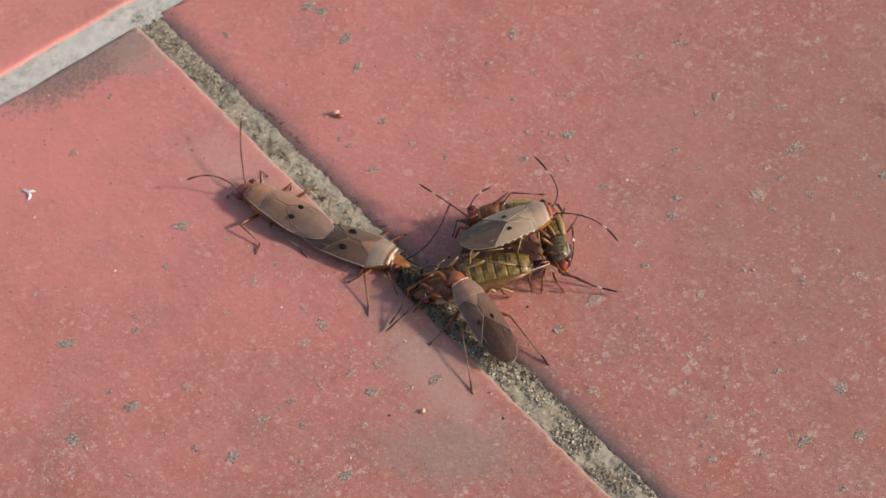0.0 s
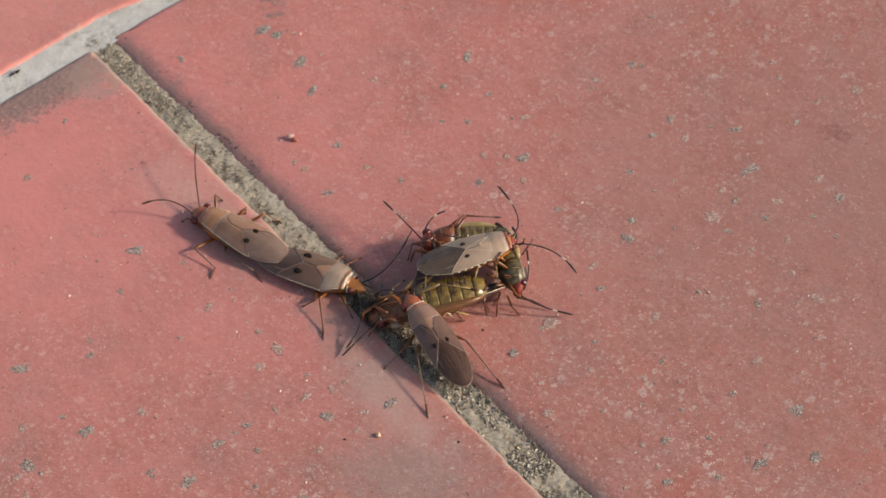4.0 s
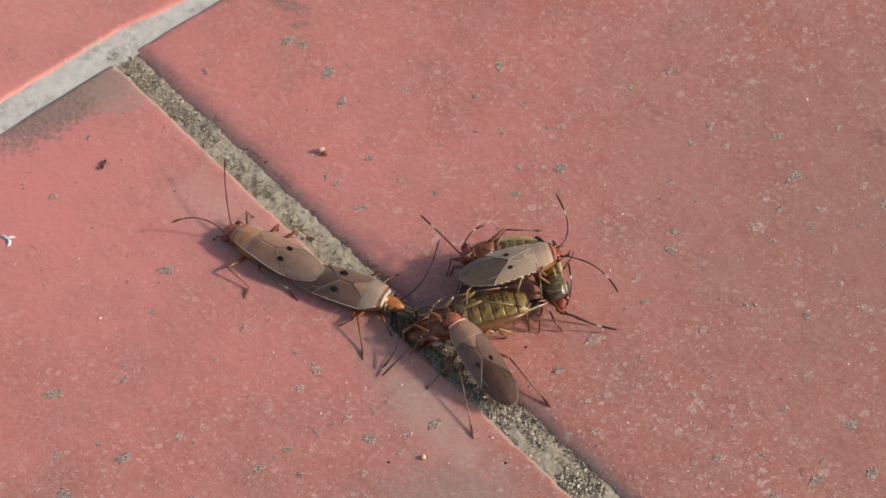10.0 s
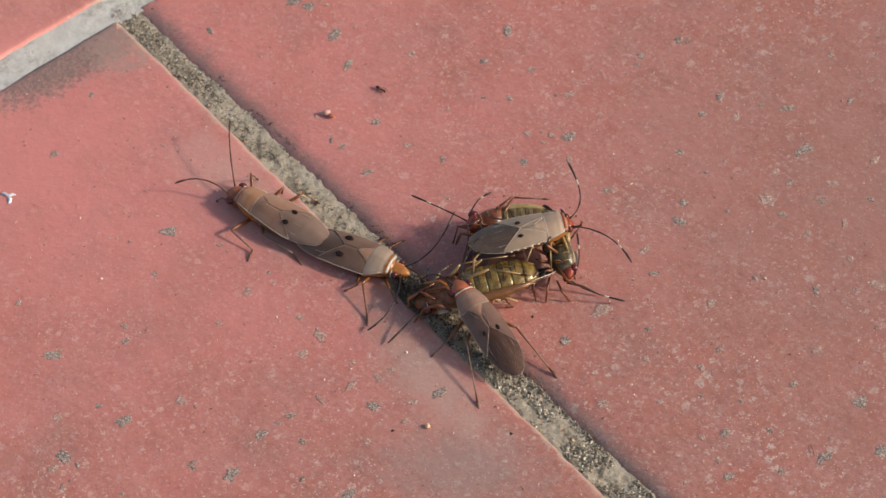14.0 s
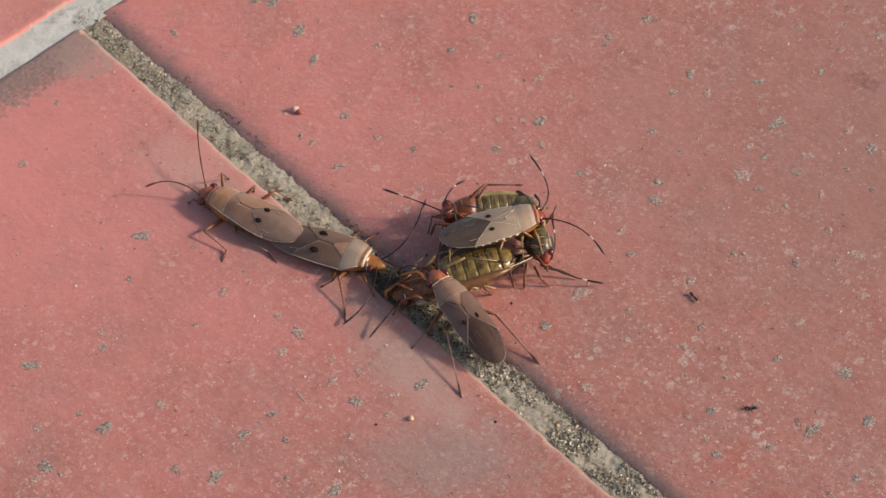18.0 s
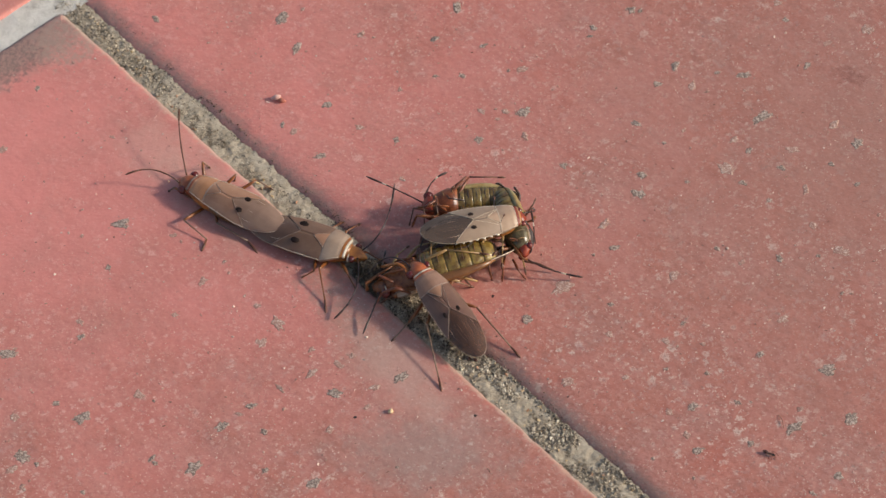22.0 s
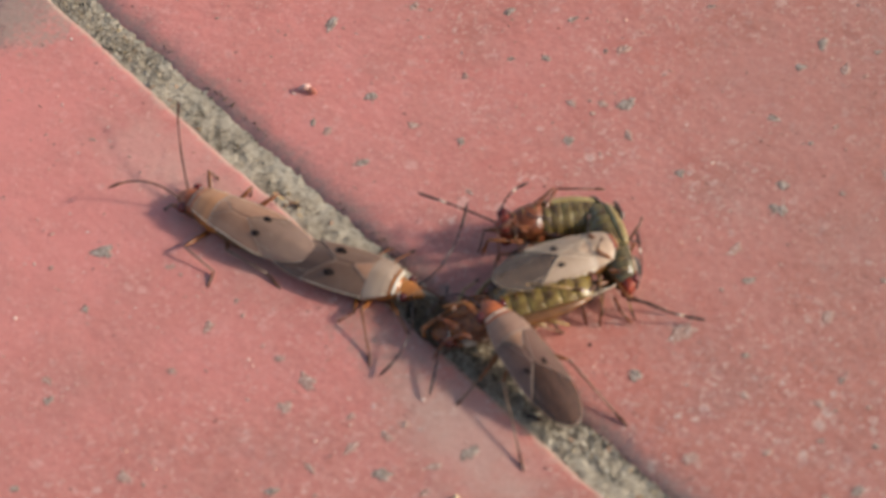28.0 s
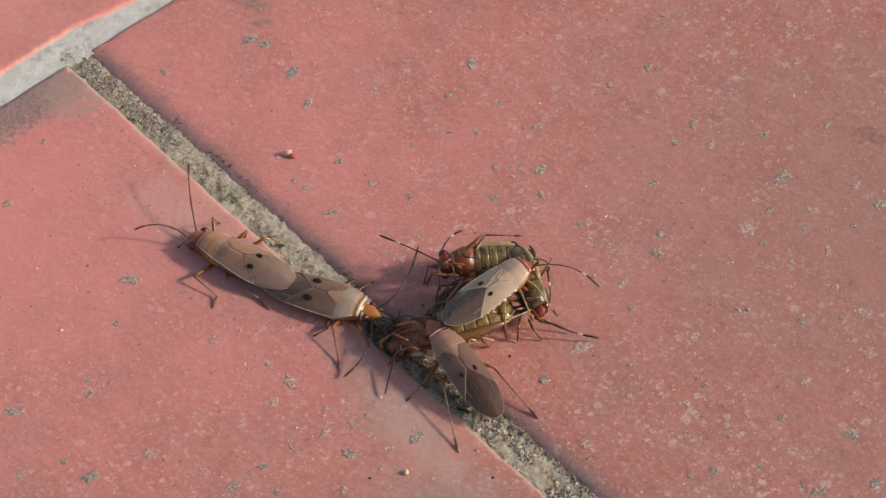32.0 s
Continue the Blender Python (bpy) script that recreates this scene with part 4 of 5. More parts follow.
    part("collar_rim", fit(sheet(4.06, 4.13, 2, lambda x: -half(x) - 0.02, lambda x: half(x) + 0.02, 14, lambda x, y: shell(x, y) + 0.03, 0.2)), vein if corium is CORIUM else shield, ob, "thin pale line")
    for side in (-1, 1):
        flank = tube([(2.25, side * half(2.25), shell(2.25, half(2.25)) - 0.02), (3.0, side * half(3.0), shell(3.0, half(3.0)) - 0.02), (3.6, side * half(3.6), shell(3.6, half(3.6)) - 0.02), (4.1, side * half(4.1), shell(4.1, half(4.1)) - 0.02)], [0.05] * 4, 5)
        part("shield_rim", fit(flank), vein, ob, "pale shield margin")
    if wings:
        part("scutellum", fit(sheet(0.85, 2.32, 8, lambda x: -0.62 * (x - 0.8), lambda x: 0.62 * (x - 0.8), 6, lambda x, y: back(x, y) + 0.05, 0.2)), scut, ob, "small three-cornered plate")
        for side in (-1, 1):
            edge = [(2.3 - 1.45 * k / 5, side * 0.62 * (1.5 - 1.45 * k / 5), back(2.3 - 1.45 * k / 5, 0.62 * (1.5 - 1.45 * k / 5)) + 0.05) for k in range(6)]
            part("plate_rim", fit(tube(edge, [0.04] * 6, 5)), VEIN_DIM if corium in (CORIUM_BROWN, CORIUM_WARM) else vein, ob, "pale rim of the three-cornered plate")

            def inner(x):
                if x > 0.8:
                    return 0.6 * (x - 0.8)
                return 0.01 if x > -0.6 else (-0.6 - x) * (1.86 / 2.5)

            def out(x):
                return max(wing_side(x), inner(x))
            lo, hi = (inner, out) if side > 0 else (lambda x: -out(x), lambda x: -inner(x))
            wing = part("forewing", fit(sheet(-3.05, 2.3, 26, lo, hi, 8, lambda x, y: back(x, y) + 0.035 - 0.012 * math.exp(-((abs(y) - 0.5 - 0.25 * (x + 0.6)) / 0.1) ** 2), 0.1)), corium, ob, "tan leathery forewing")
            rim = [(2.3 - 5.3 * k / 12, side * wing_side(2.3 - 5.3 * k / 12), back(2.3 - 5.3 * k / 12, wing_side(2.3 - 5.3 * k / 12)) + 0.02) for k in range(13)]
            part("wing_rim", fit(tube(rim, [0.045] * 13, 5)), vein, wing, "pale wing margin")
            fold = [(2.2 - 2.8 * k / 6, side * (0.98 - 0.9 * k / 6), back(2.2 - 2.8 * k / 6, 0.98 - 0.9 * k / 6) + 0.045) for k in range(7)]
            if corium in (CORIUM, CORIUM_DARK):
                part("vein", fit(tube(fold, [0.028] * 7, 5)), vein, wing)
            seam = [(-0.6 - 2.4 * k / 6, side * (0.02 + 1.8 * k / 6), back(-0.6 - 2.4 * k / 6, 1.8 * k / 6) + 0.03) for k in range(7)]
            part("vein", fit(tube(seam, [0.036] * 7, 5)), vein if corium is CORIUM else VEIN_DIM, wing)
            if spots:
                dot = lump(0.27 * dot_size, 0.2, side + 3, 0.3)
                bmesh.ops.scale(dot, vec=(1.15, 0.85, 1.0), verts=dot.verts)
                bmesh.ops.translate(dot, vec=(dot_at, dot_out * side, back(dot_at, dot_out) + 0.06), verts=dot.verts)
                part("spot", fit(dot), SPOT, wing, "black round spot")
            reach = lambda x: max(0.0, min(wing_edge(x) - 0.02, 0.02 + (-0.5 - x) * 0.8))  # noqa: E731
            film = part("membrane", fit(sheet(-6.5, -0.52, 60, lambda x: -reach(x), reach, 12, lambda x, y: back(x, y) - 0.05 - 0.04 * side + 0.02 * math.sin(y * 5.0 + x), 0.04)), membrane, ob, "thin glassy wing membrane")
            if side > 0:
                for k in range(9):
                    y0 = -1.2 + 0.3 * k
                    line = [(-2.3 - 3.0 * t / 6, y0 * (1 + 0.1 * t - 0.035 * t * t), back(-2.3 - 3.0 * t / 6, y0) - 0.045) for t in range(7)]
                    part("vein", fit(tube(line, [0.017] * 7, 4)), membrane if k % 3 == 1 else vein, film)
                edge = []
                for k in range(25):
                    a = math.pi * (k / 24 - 0.5)
                    x = -2.6 - 3.9 * math.cos(a) ** 0.8 if abs(math.cos(a)) > 1e-6 else -2.6
                    edge.append((x, math.copysign(wing_edge(x) - 0.03, a), back(x, wing_edge(x)) - 0.06))
                part("membrane_rim", fit(tube(edge, [0.042] * 25, 5)), vein, film, "pale wing margin")
        for side in (-1,) if dashes else ():
            for k in range(7):
                at = 1.75 - 0.78 * k
                dash = lump(0.2 - 0.014 * k, 0.2, k, 0.5, 1)
                bmesh.ops.scale(dash, vec=(1.25, 0.7, 1.0), verts=dash.verts)
                bmesh.ops.translate(dash, vec=(at, side * (wing_side(at) + 0.02), back(at, wing_side(at)) - 0.1), verts=dash.verts)
                part("side_spot", fit(dash), CREAM, ob, "cream side spot")
    for pair, side, foot, lift, local in legs:
        leg(ob, m, s, pair, side, foot, lift, local, femur, shin)
    made = []
    for side, mid, tip, band in feelers:
        made.append(antenna(ob, m, s, side, mid, tip, band, head_len))
    ob["span"] = s
    return ob, made


def bug_walker():
    """Stands with its tail locked to its mate's."""
    return bug("pale tan bug with two black spots, joined tail to tail", (29.6, -9.15, 0.75), (43.2, -5.6, 1.65), (0.02, -0.06, 1), CORIUM_WARM, MEMBRANE_PALE, AMBER,
               [(0, 1, (29.6, -10.6, 0), (30.6, -10.4, 1.3), False), (0, -1, (30.0, -5.4, 0), (30.3, -6.3, 1.9), False), (1, -1, (33.3, -4.6, 0), (34.0, -4.7, 1.7), False), (2, -1, (36.9, -2.3, -.2), (35.8, -3.4, 1.3), False),
                (1, 1, (38.6, -13.0, 0), (34.6, -12.2, 0.9, 37.9, -11.8, 0.3), False), (2, 1, (42.8, -8.9, 0), (37.3, -9.9, 0.9, 41.1, -8.8, 0.3), False)],
               [(-1, (26.5, -6.3, 2.6), (23.4, -4.0, 3.1), False), (1, (27.9, -10.9, 2.3), (26.1, -13.4, 2.0), False)], shield=SHIELD_WARM, scut=CORIUM_WARM, collar=VEIN_DIM, dot_out=0.72, dot_size=1.2, dot_at=-1.9, shoulder=0.84, head_paint=RUSSET, head_size=1.25, shin=SHIN_DULL)


def bug_mate():
    return bug("grey brown bug with cream collar and orange head", (52.1, -1.45, 1.0), (39.5, -7.25, 0.95), (-0.05, -0.1, 1), CORIUM_BROWN, MEMBRANE_BROWN, AMBER,
               [(0, -1, (53.8, -4.4, -.2), (52.2, -4.2, 1.0), False), (0, 1, (53.4, 0.0, 0), (51.4, -0.9, .9), False), (1, -1, (54.0, -8.6, 0), (50.0, -6.1, 1.3, 52.9, -7.8, 0.25), False), (1, 1, (47.2, 1.4, 0), (48.0, -0.8, 1.4), False),
                (2, -1, (48.7, -7.6, 0), (49.5, -6.5, 0.9), False), (2, 1, (45.6, 0.4, -.2), 0.9, False)],
               [(-1, (54.4, -5.6, 1.2), (54.7, -9.2, .3), 2), (1, (51.2, 2.2, 2.0), (48.9, 6.5, 2.9), 2)], shin=LEG, dot_size=1.55, dot_out=1.0, shoulder=1.13, ridge=False, scut=CORIUM_WARM)


def bug_dark():
    return bug("brown bug with smoky wings and red head over the joint", (57.4, 0.55, 3.4), (70.6, -1.2, 1.5), (0.05, -0.1, 1), CORIUM_DARK, MEMBRANE_DARK, AMBER,
               [(2, 1, (70.2, -6.4, 0), (63.8, -2.9, 2.0), False), (2, -1, (72.3, 2.2, 0), (65.5, 2.3, 1.8), False), (1, 1, (61.7, -6.0, 0), (61.7, -3.7, 1.0), False), (1, -1, (62.0, 4.6, 0), 1.2, False),
                (0, 1, (57.0, -3.6, 0), 0.8, False), (0, -1, (57.4, 3.4, 1.5), 0.8, False)],
               [(1, (55.0, -0.6, 3.0), (54.2, -3.0, 1.4), 2), (-1, (56.0, 3.4, 3.8), (56.2, 6.4, 4.4), 2)], head_paint=RUSSET, slim=0.93, shield=SHIELD_DARK, scut=CORIUM_WARM, collar=CREAM, head_size=1.3, dot_at=-1.0, vein=VEIN_DIM, shin=SHIN_DULL)


RIDER_TIMES = [
    (0, (58.6, 13.2, 4.6), (55.8, 2.6, 4.8)),
    (2, (59.1, 12.9, 4.4), (56.1, 2.9, 4.8)),
    (4, (59.5, 12.8, 4.4), (56.1, 2.9, 4.8)),
    (7, (59.7, 12.8, 4.4), (55.8, 3.3, 4.8)),
    (9, (59.0, 13.1, 4.5), (55.5, 3.6, 4.8)),
    (11, (59.9, 13.1, 4.6), (55.6, 3.8, 4.8)),
    (13, (59.9, 13.3, 4.7), (55.6, 3.9, 4.8)),
    (16, (60.1, 13.2, 4.6), (55.4, 3.8, 4.8)),
    (17, (60.7, 12.6, 4.5), (55.9, 3.2, 4.8)),
    (18, (60.3, 12.4, 4.5), (55.8, 3.2, 4.8)),
    (19, (60.3, 12.0, 4.6), (56.2, 3.0, 4.8)),
    (20, (59.9, 12.2, 4.6), (56.0, 3.1, 4.8)),
    (20.5, (60.3, 12.1, 4.4), (56.0, 3.1, 4.8)),
    (21, (60.8, 11.2, 4.3), (56.1, 3.1, 4.8)),
    (21.5, (60.2, 11.6, 3.8), (56.2, 3.2, 4.8)),
    (22, (60.4, 11.4, 3.8), (56.5, 3.2, 5.1)),
    (22.5, (61.0, 11.5, 4.2), (56.0, 3.4, 5.1)),
    (23, (60.9, 10.7, 4.2), (55.5, 3.5, 5.1)),
    (23.3, (60.5, 12.0, 3.8), (56.1, 3.5, 5.1)),
    (23.6, (60.7, 11.0, 4.2), (56.3, 2.3, 5.1)),
    (24, (60.2, 11.2, 4.5), (56.2, 2.1, 5.1)),
    (24.5, (60.5, 11.2, 4.8), (56.8, 2.1, 5.1)),
    (25, (60.8, 11.5, 5.2), (57.7, 1.5, 5.1)),
    (25.5, (59.9, 12.7, 4.4), (57.1, 1.9, 4.8)),
    (27.5, (60.7, 11.6, 3.3), (57.3, 2.0, 4.8)),
    (28, (60.1, 11.1, 3.1), (57.5, 1.9, 4.8)),
    (29, (60.2, 11.2, 4.1), (57.1, 1.4, 4.8)),
    (30, (59.5, 11.6, 5.0), (58.2, 0.6, 4.8)),
    (32, (60.1, 11.1, 5.4), (59.7, 0.8, 4.8)),
]


def rider_ends(front, tail):
    """Its head and tail from the front of its shield and the tip of its wings."""
    front, tail = Vector(front), Vector(tail)
    ahead, mid = (front - tail).normalized(), (front + tail) / 2
    return mid + ahead * 7.2, mid - ahead * 5.1


def bug_rider():
    head, tail = rider_ends(*RIDER_TIMES[0][1:])
    return bug("pale tan bug with two black spots, riding on others", head, tail, (0.12, -0.12, 1), CORIUM, MEMBRANE, AMBER,
               [(0, -1, (63.4, 11.4, 1.8), 1.0, False), (1, -1, (61.9, 9.4, 2.2), 1.2, False), (2, -1, (60.4, 6.8, 2.6), 1.1, False),
                (0, 1, (56.4, 15.4, 2.4), 0.8, False), (1, 1, (54.2, 12.6, 2.6), 0.8, False), (2, 1, (52.6, 9.0, 2.6), 0.8, False)],
               [(1, (56.0, 15.9, 5.0), (51.1, 16.6, 5.0), True), (-1, (62.2, 16.0, 4.6), (65.6, 16.9, 3.2), True)], head_paint=RED, collar=SHIELD_WARM, femur=LEG_PALE, shin=LEG_PALE, scut=PRONOTUM, dashes=True, head_len=0.5, slim=1.06, shoulder=0.94)


CURLED = [(0, -1, (5.2, -2.0, -2.3), 0.9, True), (0, 1, (4.6, 1.2, -3.0), 0.7, True), (1, -1, (1.2, -2.3, -2.7), 1.1, True), (1, 1, (1.9, 1.3, -3.1), 0.8, True),
          (2, -1, (-2.4, -1.7, -2.5), 1.1, True), (2, 1, (-1.3, 1.0, -2.8), 0.9, True)]


def bug_side_left():
    return bug("bug lying on its side, red head and olive green belly", (51.95, 6.9, 2.4), (57.0, 13.9, 2.3), (-0.53, 0.37, -0.7), CORIUM, MEMBRANE, TEAL,
               [(0, -1, (51.6, 4.6, 0.9), (51.3, 5.6, 2.6), False), (0, 1, (53.9, 4.9, 1.6), (52.6, 6.0, 3.4), False), (1, -1, (54.9, 6.3, 2.6), (53.4, 7.0, 4.0), False), (1, 1, (52.9, 9.6, 3.9), (52.9, 11.6, 4.2), False), CURLED[4], (2, 1, (55.0, 14.95, 3.1), (52.8, 12.0, 3.7), False)],
               [(1, (48.6, 5.6, 3.0), (44.9, 4.2, 3.0), True), (-1, (51.0, 8.2, 3.9), (51.1, 10.5, 4.2), True)], head_paint=RED, scale=1.25, lying=True, slim=0.86, rim_size=1.15, collar=RUST, head_size=1.3, femur=RUST, chest_paint=RUST, patch_paint=LEG_PALE)


def bug_side_right():
    return bug("bug lying on its side, red eye and dark green belly", (63.2, 11.6, 2.2), (55.6, 14.5, 2.5), (0.47, 0.65, -0.5), CORIUM, MEMBRANE, TEAL, CURLED,
               [(-1, (62.9, 13.3, 3.0), (60.3, 15.1, 3.5), True), (1, (66.4, 12.3, 1.4), (69.0, 14.5, .6), True)], head_paint=RED, scale=1.32, lying=True, shin=DARK, collar=RUST, rim_size=1.1, chest_size=1.3, chest_paint=CHEST_OLIVE, patch_paint=LEG_PALE)


SPRAWLED = [(0, -1, (3.2, -2.4, -1.6), 0.7, True), (0, 1, (2.0, 1.7, -2.3), 0.5, True), (1, -1, (-1.2, -2.2, -1.3), 0.9, True), (1, 1, (-0.6, 0.9, -2.2), 0.7, True),
            (2, -1, (-4.2, -2.0, -0.6), 1.0, True), (2, 1, (-3.4, 0.6, -1.9), 0.8, True)]


def bug_upturned():
    return bug("bug on its back showing a yellow green ridged belly", (56.3, -2.3, 0.9), (61.5, 8.1, 2.2), (0.46, -0.34, -0.82), CORIUM_DARK, MEMBRANE, GREEN,
               [(0, -1, (62.1, 4.1, 1.0), (59.6, 3.0, 3.9), False), SPRAWLED[1], (1, -1, (62.5, 7.7, 3.6), (62.1, 3.0, 2.4), False)] + SPRAWLED[3:],
               [(1, (54.6, -1.4, 1.8), (53.0, 0.4, 1.6), 2), (-1, (56.9, -4.2, 1.2), (57.1, -8.6, .2), 2)], femur=LEG_PALE, shin=LEG_PALE, lying=True, scale=1.36, head_paint=RUST_ORANGE, rim_paint=AMBER, chest_paint=RUST_ORANGE, rim_size=0.9, chest_size=1.15, slim=1.1, collar=RUST)


walker, walker_feelers = bug_walker()
mate, mate_feelers = bug_mate()
dark_bug, dark_feelers = bug_dark()
rider, rider_feelers = bug_rider()
side_left, left_feelers = bug_side_left()
side_right, right_feelers = bug_side_right()
upturned, upturned_feelers = bug_upturned()
span = upturned["span"]


def spread_wing():
    """A wing that sticks out beside the upturned body."""
    bm = sheet(-4.4, 1.6, 20, lambda x: 1.3, lambda x: 1.3 + 2.3 * max(0.0, 1 - ((x + 1.4) / 3.1) ** 2) ** 0.5, 10, lambda x, y: -0.95 - 0.68 * (y - 1.2) + 0.06 * math.sin(x * 3 + y), 0.06)
    for v in bm.verts:
        v.co *= span
    return bm


def limb(home, points, thick, paint, label="", name="leg"):
    """A jointed limb of a bug through places in the world."""
    inv = home.matrix_world.inverted()
    local = [inv @ (Vector(q) * MM) / MM for q in points]
    fine, radii = [], []
    for k, (a, b) in enumerate(zip(local, local[1:])):
        for t in (0.0, 0.3, 0.7):
            fine.append(a.lerp(b, t))
            radii.append(thick * (0.85, 1.1, 1.0)[int(t * 3)] * (1 - 0.22 * k))
    fine.append(local[-1])
    radii.append(thick * 0.45)
    return part(name, tube(fine, radii), paint, home, label)


# the tangle of legs between the bugs of the heap
bpy.context.view_layer.update()
for home, points, thick, paint in (
    (upturned, ((59.4, -0.5, 2.4), (57.8, -0.8, 3.7), (56.2, -2.0, 2.6), (55.2, -3.0, 0.9)), 0.2, RUST_ORANGE),
    (upturned, ((58.9, 0.4, 2.6), (57.1, 0.9, 3.5), (55.5, 0.0, 2.4), (54.6, -0.6, 1.2)), 0.19, RUST_ORANGE),
    (upturned, ((59.6, -1.6, 2.1), (58.7, -2.7, 3.1), (57.5, -3.6, 2.0), (57.1, -4.7, 0.3)), 0.2, RUST),
    (upturned, ((58.3, -0.2, 3.0), (56.6, -0.7, 3.5), (55.0, -1.7, 2.4)), 0.22, ORANGE),
    (upturned, ((57.6, -2.2, 2.6), (56.2, -2.8, 2.9), (54.9, -2.4, 1.4)), 0.18, RUST),
    (upturned, ((57.9, 1.2, 2.4), (56.4, 1.9, 2.6), (55.2, 1.2, 1.0)), 0.18, DARK_RUST),
    (upturned, ((60.3, 2.9, 3.6), (60.9, 4.4, 3.9), (61.6, 7.2, 3.4)), 0.11, LEG_PALE),
    (upturned, ((60.2, 3.0, 3.2), (61.2, 3.6, 1.8), (62.3, 5.0, 0.9)), 0.2, LEG_PALE),
    (upturned, ((59.6, 4.4, 4.1), (60.3, 5.6, 4.2), (60.0, 6.8, 3.9)), 0.07, DARK),
    (upturned, ((60.2, 4.9, 4.0), (60.6, 6.4, 3.9), (61.4, 6.6, 3.0)), 0.07, DARK),
    (side_left, ((54.4, 7.0, 2.6), (52.6, 5.0, 3.0), (51.6, 4.9, 0.4)), 0.2, RUST_ORANGE),
    (side_left, ((55.4, 7.2, 2.8), (55.6, 4.9, 3.9), (56.8, 3.0, 2.6), (56.3, 2.0, 1.2)), 0.18, DARK_RUST),
    (side_left, ((54.8, 6.6, 2.0), (54.2, 4.6, 2.8), (55.2, 3.0, 1.4), (55.0, 2.2, 0.2)), 0.18, RUST),
    (side_left, ((56.2, 6.0, 4.0), (57.2, 3.3, 4.2), (58.8, 1.9, 3.6)), 0.12, LEG_PALE),
    (side_left, ((53.6, 8.4, 4.3), (54.6, 8.0, 5.0), (55.6, 9.2, 4.6)), 0.12, DARK),
    (side_left, ((52.8, 7.6, 4.0), (54.2, 6.7, 4.6), (54.9, 7.6, 4.3)), 0.17, RUST_ORANGE),
    (side_right, ((58.6, 14.6, 2.4), (57.9, 15.6, 3.4), (57.0, 15.6, 3.9)), 0.2, DARK),
    (side_right, ((59.6, 14.8, 2.0), (59.3, 16.2, 2.5), (58.9, 16.9, 2.6)), 0.13, SHIN),
    (side_right, ((62.0, 10.0, 1.6), (63.0, 8.9, 1.6), (63.4, 8.3, 0.1)), 0.15, RUST),
    (side_right, ((62.8, 10.4, 1.4), (64.3, 9.9, 1.3), (64.9, 10.3, 0.1)), 0.15, RUST),
    (side_right, ((63.6, 11.0, 1.4), (64.8, 12.2, 1.0), (66.4, 13.2, 0.2)), 0.14, SHIN),
    (side_right, ((61.2, 9.2, 1.8), (61.9, 7.9, 1.9), (62.6, 7.6, 0.2)), 0.16, DARK_RUST),
):
    limb(home, points, thick, paint)
scrap = lump(1.0, 0.15, 4, 1.0)
bmesh.ops.scale(scrap, vec=(1.25, 0.42, 0.05), verts=scrap.verts)
loose = part("wing_tip", scrap, MEMBRANE_GREY, side_right, "grey glassy wing tip")
loose.matrix_local = side_right.matrix_world.inverted() @ mm(62.5, 13.0, 2.3, turn=-38, tip=20, lean=12)
part("spread_wing", spread_wing(), MAROON, upturned, "maroon glossy spread wing")
streak = tube([(-5.9, 0.0, back(-5.9, 0.0) + 0.02), (-5.4, 0.1, back(-5.4, 0.1) + 0.04), (-4.7, 0.3, back(-4.7, 0.3) + 0.03)], [0.03, 0.09, 0.05], 6)
for v in streak.verts:
    v.co *= rider["span"]
part("tail_mark", streak, DARK, rider, "short black mark near the wing tip")


# ---- ants ----
def grown(rings, n):
    return loft([tuple(0.82 * v for v in ring) for ring in rings], n)


def grown_tube(points, radii, n):
    return tube([tuple(0.82 * v for v in p) for p in points], [0.65 * r for r in radii], n)


def ant():
    ob = thing("ant", "tiny dark brown ant walking over the tiles", "ant", "ants")
    part("gaster", grown([(-0.95, 0, .3, .02, .02, .02), (-0.8, 0, .32, .17, .16, .15), (-0.5, 0, .34, .25, .22, .2), (-.22, 0, .3, .16, .14, .14), (-.1, 0, .27, .05, .05, .05)], 10), ANT_SKIN, ob)
    part("thorax", grown([(-.14, 0, .27, .04, .05, .05), (0, 0, .31, .1, .1, .09), (.2, 0, .33, .13, .12, .11), (.36, 0, .32, .07, .08, .08)], 10), ANT_SKIN, ob)
    part("head", grown([(.34, 0, .32, .06, .06, .06), (.45, 0, .32, .17, .12, .12), (.62, 0, .3, .17, .12, .12), (.76, 0, .26, .08, .06, .06)], 10), ANT_SKIN, ob)
    for side in (-1, 1):
        for x, reach in ((.26, .35), (.14, .02), (.02, -.38)):
            part("leg", grown_tube([(x, side * .08, .26), (x + reach * .4, side * .34, .42), (x + reach, side * .6, 0.0)], [.04, .03, .02], 5), ANT_SKIN, ob)
        part("antenna", grown_tube([(.7, side * .07, .3), (.86, side * .24, .4), (1.08, side * .2, .25)], [.025, .022, .03], 5), ANT_SKIN, ob)
    return ob


first_ant = ant()
second_ant = copy_thing(first_ant, mm(150, 40))
third_ant = copy_thing(first_ant, mm(-2, 60))


# ---- loose bits ----
def crumb(label, bm, material, x, y, z, category="crumb"):
    ob = part("crumb", bm, material, None, label)
    ob.location = Vector((x, y, z)) * MM
    return tagged(ob, category=category)


